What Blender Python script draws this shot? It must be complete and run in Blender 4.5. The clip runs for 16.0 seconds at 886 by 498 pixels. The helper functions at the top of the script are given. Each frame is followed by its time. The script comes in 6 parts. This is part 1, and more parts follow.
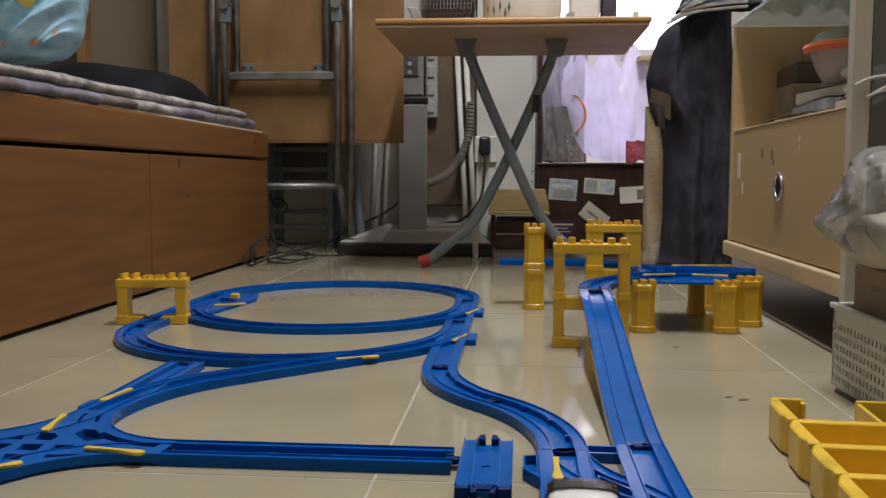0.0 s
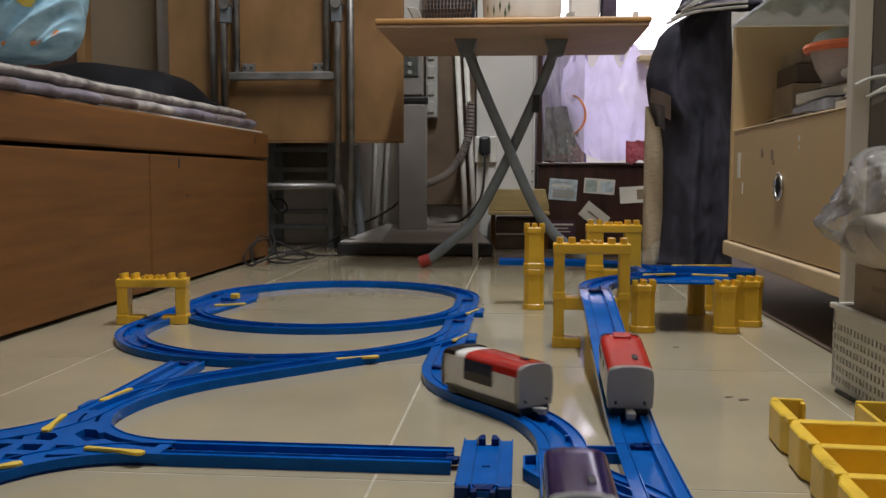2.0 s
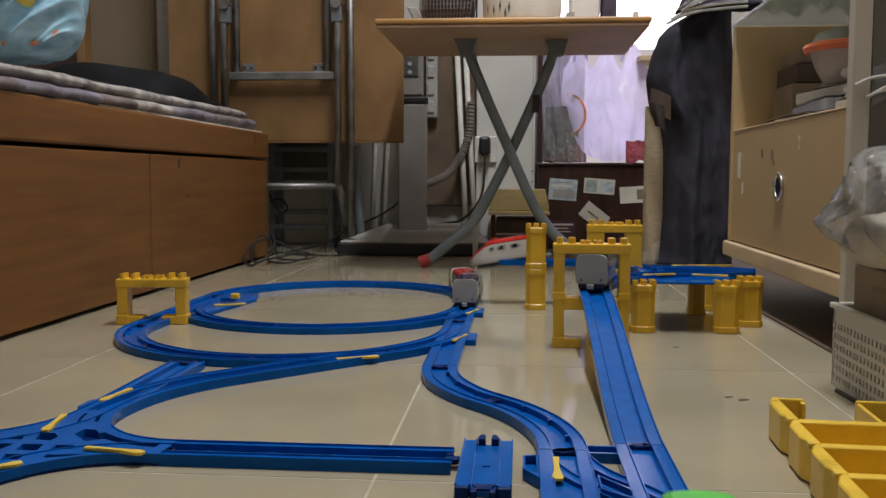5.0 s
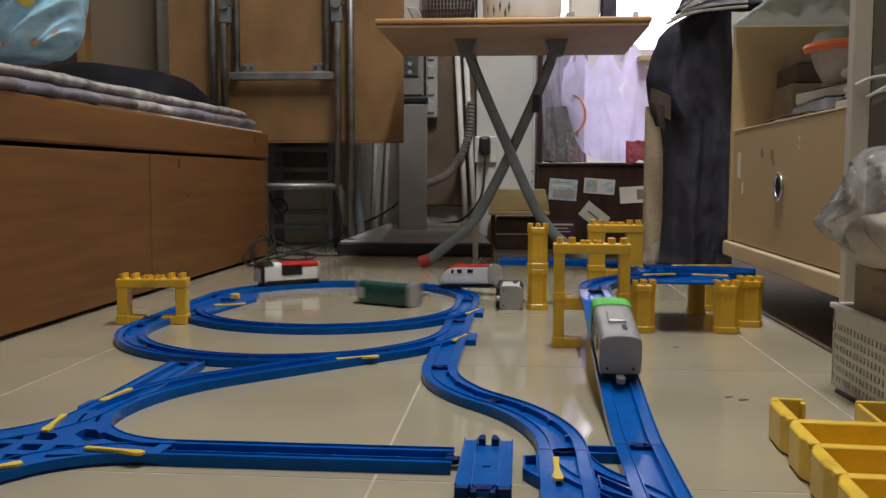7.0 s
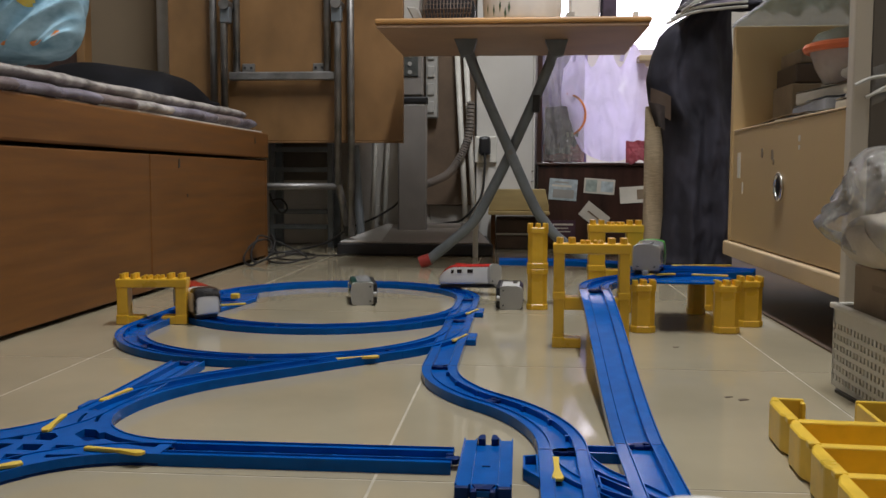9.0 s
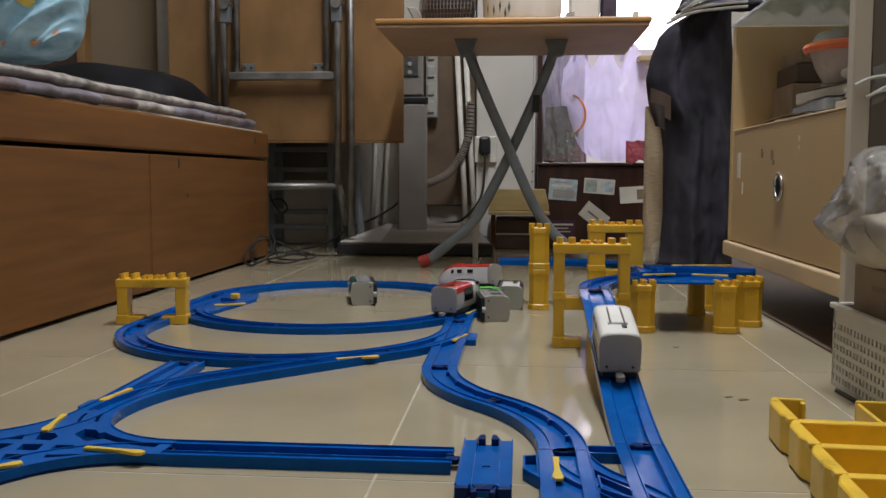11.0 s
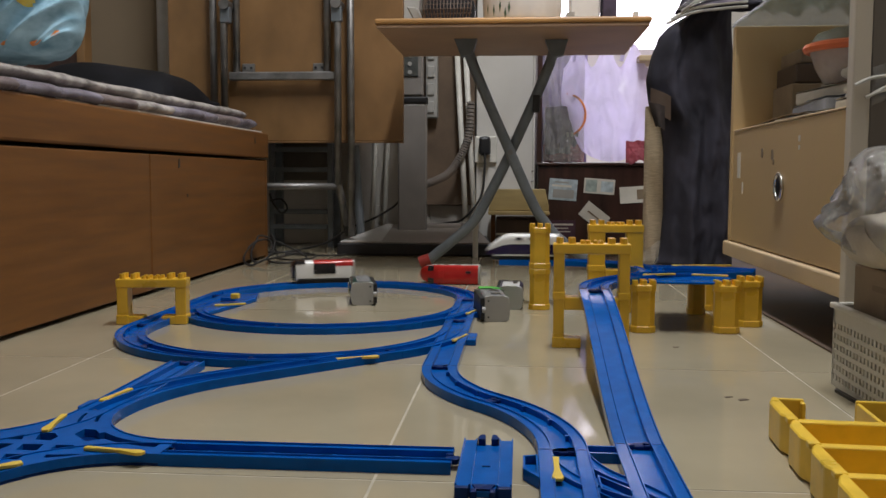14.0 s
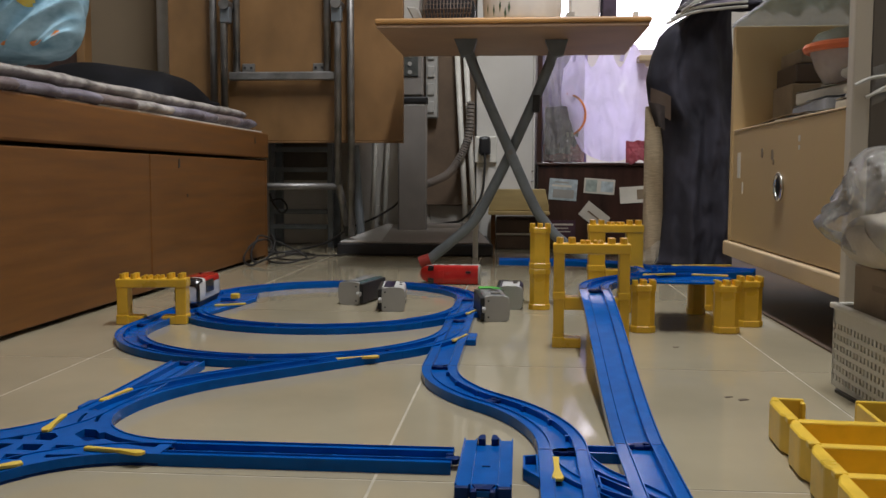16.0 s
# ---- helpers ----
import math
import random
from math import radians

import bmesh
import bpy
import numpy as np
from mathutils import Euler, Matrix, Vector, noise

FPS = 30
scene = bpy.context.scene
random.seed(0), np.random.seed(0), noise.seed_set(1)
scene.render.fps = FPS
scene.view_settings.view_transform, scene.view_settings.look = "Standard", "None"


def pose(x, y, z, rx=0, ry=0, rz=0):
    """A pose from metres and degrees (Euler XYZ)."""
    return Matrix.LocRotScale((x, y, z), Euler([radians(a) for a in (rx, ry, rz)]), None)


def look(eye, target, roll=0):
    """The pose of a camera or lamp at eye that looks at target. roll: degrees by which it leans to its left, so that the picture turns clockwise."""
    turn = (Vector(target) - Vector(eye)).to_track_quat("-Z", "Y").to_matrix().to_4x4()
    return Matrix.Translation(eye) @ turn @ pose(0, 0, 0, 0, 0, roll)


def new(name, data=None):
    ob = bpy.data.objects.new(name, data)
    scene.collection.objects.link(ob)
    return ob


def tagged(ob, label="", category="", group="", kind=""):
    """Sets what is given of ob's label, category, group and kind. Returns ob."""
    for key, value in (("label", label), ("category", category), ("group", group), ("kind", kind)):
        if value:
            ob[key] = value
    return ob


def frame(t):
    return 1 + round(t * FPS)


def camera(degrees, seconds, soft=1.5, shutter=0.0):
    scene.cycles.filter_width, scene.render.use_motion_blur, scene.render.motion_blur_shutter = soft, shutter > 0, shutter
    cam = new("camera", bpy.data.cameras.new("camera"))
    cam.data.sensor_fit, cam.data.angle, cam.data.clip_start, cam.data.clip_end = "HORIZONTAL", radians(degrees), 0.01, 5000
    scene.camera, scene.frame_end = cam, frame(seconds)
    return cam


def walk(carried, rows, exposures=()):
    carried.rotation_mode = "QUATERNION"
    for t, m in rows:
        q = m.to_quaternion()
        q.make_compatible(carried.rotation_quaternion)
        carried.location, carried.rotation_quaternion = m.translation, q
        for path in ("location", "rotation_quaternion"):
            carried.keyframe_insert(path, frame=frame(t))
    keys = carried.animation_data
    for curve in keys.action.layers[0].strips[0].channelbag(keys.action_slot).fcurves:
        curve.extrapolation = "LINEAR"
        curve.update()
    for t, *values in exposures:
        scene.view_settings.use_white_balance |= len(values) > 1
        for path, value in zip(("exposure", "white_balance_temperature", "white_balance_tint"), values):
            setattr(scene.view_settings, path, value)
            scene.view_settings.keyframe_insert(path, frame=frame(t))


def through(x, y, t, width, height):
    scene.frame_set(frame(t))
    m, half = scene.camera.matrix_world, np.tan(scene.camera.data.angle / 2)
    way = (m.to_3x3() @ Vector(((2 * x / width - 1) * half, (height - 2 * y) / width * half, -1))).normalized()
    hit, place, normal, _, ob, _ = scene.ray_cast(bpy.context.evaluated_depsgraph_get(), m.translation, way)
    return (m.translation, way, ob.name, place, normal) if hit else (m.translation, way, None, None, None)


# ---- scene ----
# The camera stands still, low over the floor.
cam = camera(51.55, 16.0, soft=1.5, shutter=0.6)
_p, _y, _r = radians(4.546), radians(4.791), 0.2
EYE = Vector((0, 0, 0.2144))
AIM = EYE + Vector((-math.sin(_y) * math.cos(_p), math.cos(_y) * math.cos(_p), -math.sin(_p)))
walk(cam, [(0, look(EYE, AIM, _r)), (16.0, look(EYE, AIM, _r))], exposures=[(0, 0.09), (0.7, 0.07), (1.6, 0.0), (16.0, 0.0)])

# ---- light ----
world = bpy.data.worlds.new("world")
scene.world = world
world.use_nodes = True
world.node_tree.nodes["Background"].inputs[0].default_value = (0.75, 0.82, 1.0, 1)
world.node_tree.nodes["Background"].inputs[1].default_value = 0.05


def area(name, eye, target, sx, sy, watts, colour):
    d = bpy.data.lights.new(name, "AREA")
    d.shape, d.size, d.size_y, d.energy, d.color = "RECTANGLE", sx, sy, watts, colour
    ob = new(name, d)
    ob.matrix_basis = look(eye, target)
    return ob


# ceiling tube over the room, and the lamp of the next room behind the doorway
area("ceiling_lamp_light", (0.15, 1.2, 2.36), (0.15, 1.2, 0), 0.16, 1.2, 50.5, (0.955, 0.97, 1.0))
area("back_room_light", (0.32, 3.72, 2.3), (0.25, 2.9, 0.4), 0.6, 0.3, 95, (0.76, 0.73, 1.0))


from mathutils import geometry


# ---- materials ----
def material(name, colour, rough=0.5, metal=0.0, vary=0.12, scale=30.0, bump=0.05, bump_scale=200.0, coat=0.0,
             stretch=(1, 1, 1), colour2=None, alpha=1.0, transmission=0.0, emission=0.0, rough_vary=0.1, detail=5, spec=0.5, through=0.0):
    """Base colour with variation at two scales, roughness variation and fine relief."""
    m = bpy.data.materials.new(name)
    m.use_nodes = True
    t = m.node_tree
    b = t.nodes["Principled BSDF"]
    co = t.nodes.new("ShaderNodeTexCoord")
    mp = t.nodes.new("ShaderNodeMapping")
    mp.inputs["Scale"].default_value = stretch
    t.links.new(co.outputs["Object"], mp.inputs["Vector"])
    n1 = t.nodes.new("ShaderNodeTexNoise")
    n1.inputs["Scale"].default_value, n1.inputs["Detail"].default_value = scale, detail
    n2 = t.nodes.new("ShaderNodeTexNoise")
    n2.inputs["Scale"].default_value, n2.inputs["Detail"].default_value = bump_scale, 4
    t.links.new(mp.outputs["Vector"], n1.inputs["Vector"])
    t.links.new(mp.outputs["Vector"], n2.inputs["Vector"])
    c2 = colour2 or tuple(c * (1 - 2.2 * vary) for c in colour)
    c1 = tuple(min(1, c * (1 + vary)) for c in colour)
    rp = t.nodes.new("ShaderNodeValToRGB")
    rp.color_ramp.elements[0].position, rp.color_ramp.elements[1].position = 0.3, 0.7
    rp.color_ramp.elements[0].color, rp.color_ramp.elements[1].color = (*c2, 1), (*c1, 1)
    t.links.new(n1.outputs["Fac"], rp.inputs["Fac"])
    t.links.new(rp.outputs["Color"], b.inputs["Base Color"])
    mr = t.nodes.new("ShaderNodeMapRange")
    mr.inputs["To Min"].default_value, mr.inputs["To Max"].default_value = max(0.02, rough - rough_vary), min(1, rough + rough_vary)
    t.links.new(n1.outputs["Fac"], mr.inputs["Value"])
    t.links.new(mr.outputs["Result"], b.inputs["Roughness"])
    if bump:
        bp = t.nodes.new("ShaderNodeBump")
        bp.inputs["Strength"].default_value, bp.inputs["Distance"].default_value = bump, 0.002
        t.links.new(n2.outputs["Fac"], bp.inputs["Height"])
        t.links.new(bp.outputs["Normal"], b.inputs["Normal"])
    b.inputs["Metallic"].default_value = metal
    b.inputs["Specular IOR Level"].default_value = spec
    b.inputs["Coat Weight"].default_value = coat
    b.inputs["Alpha"].default_value = alpha
    b.inputs["Transmission Weight"].default_value = transmission
    if through:
        # thin sheet that lets light pass to its other side
        tr, mx = t.nodes.new("ShaderNodeBsdfTranslucent"), t.nodes.new("ShaderNodeMixShader")
        mx.inputs["Fac"].default_value = through
        t.links.new(rp.outputs["Color"], tr.inputs["Color"])
        t.links.new(b.outputs["BSDF"], mx.inputs[1])
        t.links.new(tr.outputs["BSDF"], mx.inputs[2])
        t.links.new(mx.outputs["Shader"], t.nodes["Material Output"].inputs["Surface"])
    if emission:
        b.inputs["Emission Color"].default_value = (*colour, 1)
        b.inputs["Emission Strength"].default_value = emission
    return m


def clear_film():
    """Thin clear plastic: see-through, glossy on its creases, a little milky."""
    m = bpy.data.materials.new("clear_film")
    m.use_nodes = True
    t = m.node_tree
    b = t.nodes["Principled BSDF"]
    b.inputs["Base Color"].default_value = (0.72, 0.70, 0.66, 1)
    b.inputs["Roughness"].default_value, b.inputs["Alpha"].default_value = 0.3, 0.22
    co, n1, bp = t.nodes.new("ShaderNodeTexCoord"), t.nodes.new("ShaderNodeTexNoise"), t.nodes.new("ShaderNodeBump")
    n1.inputs["Scale"].default_value, n1.inputs["Detail"].default_value, n1.inputs["Distortion"].default_value = 38.0, 4, 1.2
    bp.inputs["Strength"].default_value, bp.inputs["Distance"].default_value = 0.7, 0.006
    t.links.new(co.outputs["Object"], n1.inputs["Vector"])
    t.links.new(n1.outputs["Fac"], bp.inputs["Height"])
    gl, lw, mx = t.nodes.new("ShaderNodeBsdfGlossy"), t.nodes.new("ShaderNodeLayerWeight"), t.nodes.new("ShaderNodeMixShader")
    gl.inputs["Roughness"].default_value = 0.13
    lw.inputs["Blend"].default_value = 0.36
    for n in (b, gl, lw):
        t.links.new(bp.outputs["Normal"], n.inputs["Normal"])
    t.links.new(lw.outputs["Fresnel"], mx.inputs["Fac"])
    t.links.new(b.outputs["BSDF"], mx.inputs[1])
    t.links.new(gl.outputs["BSDF"], mx.inputs[2])
    t.links.new(mx.outputs["Shader"], t.nodes["Material Output"].inputs["Surface"])
    return m


M = {}


def setup_materials():
    M["blue"] = material("blue_plastic", (0.003, 0.094, 0.385), 0.13, vary=0.08, scale=60, bump=0.03, bump_scale=900, spec=0.1, rough_vary=0.03)
    M["yellow"] = material("yellow_plastic", (0.77, 0.455, 0.035), 0.3, vary=0.08, scale=25, bump=0.05, bump_scale=500)
    M["lemon"] = material("lemon_yellow_plastic", (0.80, 0.52, 0.05), 0.3, vary=0.1, scale=30, bump=0.08, bump_scale=400)
    M["lever"] = material("lever_yellow", (0.72, 0.5, 0.06), 0.45, vary=0.08)
    M["floor"] = material("glazed_floor_tile", (0.375, 0.325, 0.222), 0.085, vary=0.075, scale=4.5, bump=0.012, bump_scale=40, rough_vary=0.05)
    M["grout"] = material("pale_grout", (0.46, 0.405, 0.31), 0.7, vary=0.15, scale=30)
    M["panel_white"] = material("dull_white_door", (0.58, 0.56, 0.52), 0.5, vary=0.05, scale=6)
    M["chipboard"] = material("brown_chipboard", (0.125, 0.082, 0.05), 0.6, vary=0.15, scale=14)
    M["wall"] = material("wall_paint", (0.54, 0.51, 0.46), 0.75, vary=0.06, scale=4, bump=0.06)
    M["wall_white"] = material("white_board", (0.72, 0.7, 0.66), 0.5, vary=0.04, scale=6)
    M["bedwood"] = material("varnished_veneer", (0.170, 0.071, 0.0178), 0.5, spec=0.3, vary=0.12, scale=7, stretch=(1, 0.7, 11), bump=0.03, bump_scale=60)
    M["ply"] = material("board_veneer", (0.235, 0.126, 0.048), 0.42, vary=0.13, scale=6, stretch=(1.6, 1, 1.1), bump=0.03, bump_scale=80)
    M["tabletop"] = material("table_laminate", (0.52, 0.27, 0.085), 0.4, vary=0.12, scale=6, stretch=(1, 6, 1))
    M["tableunder"] = material("table_underside", (0.42, 0.27, 0.17), 0.6, vary=0.08, scale=8)
    M["grey_steel"] = material("grey_painted_steel", (0.17, 0.19, 0.205), 0.4, metal=0.3, vary=0.12, scale=20)
    M["chrome"] = material("dull_chrome", (0.27, 0.26, 0.25), 0.48, metal=0.9, vary=0.15, scale=25)
    M["red_rubber"] = material("red_rubber", (0.45, 0.05, 0.04), 0.6)
    M["black"] = material("black_plastic", (0.012, 0.012, 0.014), 0.45, vary=0.2)
    # near-black that puts the shade of hollows under furniture into the colour
    M["dark"] = material("void_shade", (0.02, 0.018, 0.016), 0.8, vary=0.3, scale=12)
    M["cloth_dark"] = material("dark_cloth", (0.040, 0.038, 0.052), 0.85, vary=0.3, scale=9, bump=0.3, bump_scale=350, spec=0.3)
    M["cabinet"] = material("cabinet_board", (0.49, 0.342, 0.168), 0.5, vary=0.035, scale=7, stretch=(1, 1, 0.7), bump=0.02)
    M["cabinet_edge"] = material("cabinet_edge", (0.60, 0.45, 0.27), 0.5, vary=0.06, scale=9)
    M["doorbrown"] = material("dark_brown_door", (0.045, 0.018, 0.013), 0.32, vary=0.25, scale=9, stretch=(5, 5, 0.6))
    M["greymetal"] = material("grey_scale_plastic", (0.44, 0.42, 0.39), 0.4, vary=0.08, scale=12)
    M["white"] = material("white_plastic", (0.72, 0.71, 0.68), 0.22, vary=0.05, scale=20)
    M["offwhite"] = material("aged_white_plastic", (0.62, 0.60, 0.54), 0.45, vary=0.08, scale=18)
    M["grey"] = material("grey_plastic", (0.335, 0.325, 0.30), 0.5, vary=0.05, scale=25)
    M["red"] = material("red_plastic", (0.42, 0.018, 0.014), 0.14, vary=0.08, scale=30)
    M["purple"] = material("purple_plastic", (0.022, 0.011, 0.060), 0.12, vary=0.1, scale=30)
    M["green"] = material("green_plastic", (0.011, 0.068, 0.056), 0.14, vary=0.1, scale=30)
    M["lime"] = material("lime_plastic", (0.10, 0.50, 0.07), 0.35, vary=0.1)
    M["silver"] = material("silver_plastic", (0.50, 0.50, 0.50), 0.2, metal=0.55, vary=0.06, scale=25)
    M["window"] = material("dark_window", (0.015, 0.013, 0.014), 0.15, vary=0.1)
    M["blanket"] = material("woven_blanket", (0.40, 0.36, 0.33), 0.95, vary=0.3, scale=25, bump=0.5, bump_scale=400)
    M["blanket_b"] = material("violet_grey_blanket", (0.23, 0.21, 0.25), 0.95, vary=0.25, colour2=(0.07, 0.05, 0.055), scale=13, bump=0.5, bump_scale=400)
    M["blanket_c"] = material("brown_blanket", (0.22, 0.18, 0.17), 0.95, vary=0.25, colour2=(0.055, 0.03, 0.035), scale=13, bump=0.5, bump_scale=400)
    # darker blue streaks hold leaf print and painted fold shade together
    M["pillow"] = material("print_and_fold_shade", (0.40, 0.60, 0.70), 0.85, vary=0.1, scale=11, stretch=(1.4, 1, 2.6), bump=0.2, bump_scale=300, colour2=(0.13, 0.27, 0.36))
    M["bag"] = material("white_poly_bag", (0.76, 0.70, 0.90), 0.3, vary=0.06, scale=14, bump=0.3, bump_scale=40, through=0.34)
    M["orange"] = material("orange_print", (0.75, 0.24, 0.06), 0.5, vary=0.08)
    M["paper"] = material("paper", (0.62, 0.58, 0.50), 0.7, vary=0.08, scale=20)
    M["paper_blue"] = material("bluish_sticker", (0.45, 0.52, 0.55), 0.6, vary=0.15, scale=60)
    M["cardboard"] = material("cardboard", (0.22, 0.16, 0.10), 0.8, vary=0.1, scale=14)
    M["rope"] = material("sisal_rope", (0.52, 0.41, 0.27), 0.9, vary=0.1, scale=160, stretch=(0.4, 0.4, 3), bump=0.6, bump_scale=500)
    M["glow"] = material("bright_pane", (0.95, 0.93, 1.0), 0.5, vary=0.02, emission=1.6)
    M["window_glow"] = material("bright_window_pane", (0.93, 0.90, 1.0), 0.5, vary=0.05, scale=9, emission=3.2)
    M["brown_grey"] = material("brown_grey_panel", (0.14, 0.12, 0.10), 0.6, vary=0.1, scale=8)
    M["cable"] = material("black_cable", (0.012, 0.011, 0.011), 0.5)
    M["film"] = clear_film()
    M["foot"] = material("rust_red_foot", (0.36, 0.035, 0.025), 0.5)


setup_materials()


# ---- mesh helpers ----
def obj(name, bm, mat, parent=None, label="", smooth=False):
    me = bpy.data.meshes.new(name)
    bm.normal_update()
    bm.to_mesh(me)
    bm.free()
    me.materials.append(mat)
    if smooth:
        for f in me.polygons:
            f.use_smooth = True
    ob = new(name, me)
    if parent:
        ob.parent = parent
    return tagged(ob, label)


def part(name, bm, mat, parent, label="", smooth=False):
    return obj(name, bm, mat, parent, label, smooth)


def thing(name, label, category, m=None, group="", kind=""):
    ob = new(name)
    ob.empty_display_size = 0.02
    if m is not None:
        ob.matrix_basis = m
    return tagged(ob, label, category, group, kind)


def box(x0, x1, y0, y1, z0, z1, bevel=0.0, bm=None, m=None, seg=2):
    b = bmesh.new()
    bmesh.ops.create_cube(b, size=1, matrix=Matrix.Translation(((x0 + x1) / 2, (y0 + y1) / 2, (z0 + z1) / 2))
                          @ Matrix.Diagonal((abs(x1 - x0), abs(y1 - y0), abs(z1 - z0), 1)))
    if bevel:
        bmesh.ops.bevel(b, geom=b.edges[:], offset=bevel, segments=seg, affect="EDGES", profile=0.5)
    if m is not None:
        bmesh.ops.transform(b, matrix=m, verts=b.verts[:])
    return merge(bm, b)


def merge(bm, b):
    if bm is None:
        return b
    vs = {v: bm.verts.new(v.co) for v in b.verts}
    for f in b.faces:
        bm.faces.new([vs[v] for v in f.verts])
    b.free()
    return bm


def tube(pts, r, bm=None, n=10, closed=False):
    """A round bar along points."""
    b = bmesh.new()
    pts = [Vector(p) for p in pts]
    rings = []
    up = Vector((0, 0, 1))
    for i, p in enumerate(pts):
        d = (pts[min(i + 1, len(pts) - 1)] - pts[max(i - 1, 0)]).normalized()
        if i == 0:
            a = d.cross(up if abs(d.z) < 0.95 else Vector((1, 0, 0))).normalized()
        else:
            a = (a - d * a.dot(d)).normalized()
        c = d.cross(a)
        rings.append([b.verts.new(p + r * (math.cos(k * 2 * math.pi / n) * a + math.sin(k * 2 * math.pi / n) * c)) for k in range(n)])
    for r0, r1 in zip(rings, rings[1:]):
        for k in range(n):
            b.faces.new((r0[k], r0[(k + 1) % n], r1[(k + 1) % n], r1[k]))
    b.faces.new(rings[0][::-1])
    b.faces.new(rings[-1])
    return merge(bm, b)


def spline(pts, k=6):
    """Points smoothed by Catmull-Rom."""
    P = [Vector(p) for p in pts]
    P = [2 * P[0] - P[1]] + P + [2 * P[-1] - P[-2]]
    out = []
    for i in range(1, len(P) - 2):
        for j in range(k):
            t = j / k
            a, b, c, d = P[i - 1], P[i], P[i + 1], P[i + 2]
            out.append(0.5 * (2 * b + (c - a) * t + (2 * a - 5 * b + 4 * c - d) * t * t + (3 * b - a - 3 * c + d) * t ** 3))
    return out + [P[-2]]


def cyl(p0, p1, r, n=16, bm=None):
    return tube([p0, p1], r, bm, n)


def prism(poly, z0, z1, m=None, bm=None, bevel=0.0):
    """A flat outline drawn up from z0 to z1."""
    b = bmesh.new()
    lo = [b.verts.new((x, y, z0)) for x, y in poly]
    hi = [b.verts.new((x, y, z1)) for x, y in poly]
    b.faces.new(lo[::-1])
    b.faces.new(hi)
    for i in range(len(poly)):
        j = (i + 1) % len(poly)
        b.faces.new((lo[i], lo[j], hi[j], hi[i]))
    if bevel:
        bmesh.ops.bevel(b, geom=b.edges[:], offset=bevel, segments=1, affect="EDGES")
    if m is not None:
        bmesh.ops.transform(b, matrix=m, verts=b.verts[:])
    return merge(bm, b)


def cloth(fn, nu, nv, thick=0.0):
    """A sheet from fn(u, v), with thickness along its normals."""
    b = bmesh.new()
    g = [[b.verts.new(fn(i / nu, j / nv)) for j in range(nv + 1)] for i in range(nu + 1)]
    for i in range(nu):
        for j in range(nv):
            b.faces.new((g[i][j], g[i + 1][j], g[i + 1][j + 1], g[i][j + 1]))
    if thick:
        bmesh.ops.recalc_face_normals(b, faces=b.faces[:])
        bmesh.ops.solidify(b, geom=b.faces[:], thickness=thick)
    return b


# ---- track centre lines ----
def line_of(x, y, heading, segs, z=0.0, step=0.006):
    """Points of a way on the floor: start, heading in degrees from +x, segs of ('s', length) or ('l'|'r', radius, degrees)."""
    pts = [(x, y, z)]
    h = math.radians(heading)
    for s in segs:
        if s[0] == "s":
            n = max(1, round(s[1] / 0.02))
            for i in range(n):
                x, y = x + s[1] / n * math.cos(h), y + s[1] / n * math.sin(h)
                pts.append((x, y, z))
        else:
            a = math.radians(s[2]) * (1 if s[0] == "l" else -1)
            n = max(3, round(abs(a) * s[1] / step / 1.6))
            for i in range(n):
                d = a / n
                c = 2 * s[1] * math.sin(abs(d) / 2)
                x, y = x + c * math.cos(h + d / 2), y + c * math.sin(h + d / 2)
                h += d
                pts.append((x, y, z))
    return pts


def ramp_height(y):
    t = min(1, max(0, (y - RAMP0) / (RAMP1 - RAMP0)))
    return RAMPZ * (0.35 * t + 0.65 * t * t * (3 - 2 * t))


PLAN = 1.0118
RAMP0, RAMP1, RAMPZ = 0.70, 1.14, 0.066
RAD = 0.2145
XM, XR, XLOOP = 0.034, 0.0925, -0.0845
S_ANGLE = 43.6
MAIN_A = line_of(XM, -1.2, 90, [("s", 1.88), ("l", RAD, S_ANGLE), ("r", RAD, S_ANGLE), ("s", 0.02)])
Y_S = MAIN_A[-1][1]
Y_IN, Y_OUT, Y_TOP = 1.4245, 1.2095, 1.5185
XLEFT = XLOOP - 2 * RAD
LOOP_IN = line_of(XLOOP, Y_S, 90, [("s", Y_TOP - Y_S), ("l", RAD, 180), ("s", Y_TOP - Y_IN), ("l", RAD, 180), ("s", Y_TOP - Y_IN), ("l", RAD, 180), ("s", Y_TOP - Y_IN), ("l", RAD, 60)])
WAY_MAIN = MAIN_A + LOOP_IN[1:]
RAMP = [(XR, -1.2 + 0.02 * i, ramp_height(-1.2 + 0.02 * i)) for i in range(118)]
UP = line_of(XR, RAMP[-1][1], 90, [("r", RAD, 45), ("l", 0.14, 135), ("s", 0.09)], z=RAMPZ)
WAY_UP = RAMP + UP[1:]


class Way:
    def __init__(self, pts, world=False):
        self.p = pts = [(x * PLAN, y * PLAN, z) for x, y, z in pts] if world else pts
        self.s = [0.0]
        for a, b in zip(self.p, self.p[1:]):
            self.s.append(self.s[-1] + math.dist(a, b))

    def at(self, s):
        s = min(max(s, 0.0), self.s[-1] - 1e-6)
        i = max(k for k in range(len(self.s)) if self.s[k] <= s)
        t = (s - self.s[i]) / (self.s[i + 1] - self.s[i])
        return tuple(a + (b - a) * t for a, b in zip(self.p[i], self.p[i + 1]))


# ---- the room ----
TILE = 0.40
U0, V0 = -0.1013, 0.6274
X0, X1, Y0, Y1, ZC = -1.62, 0.98, -1.7, 2.86, 2.5


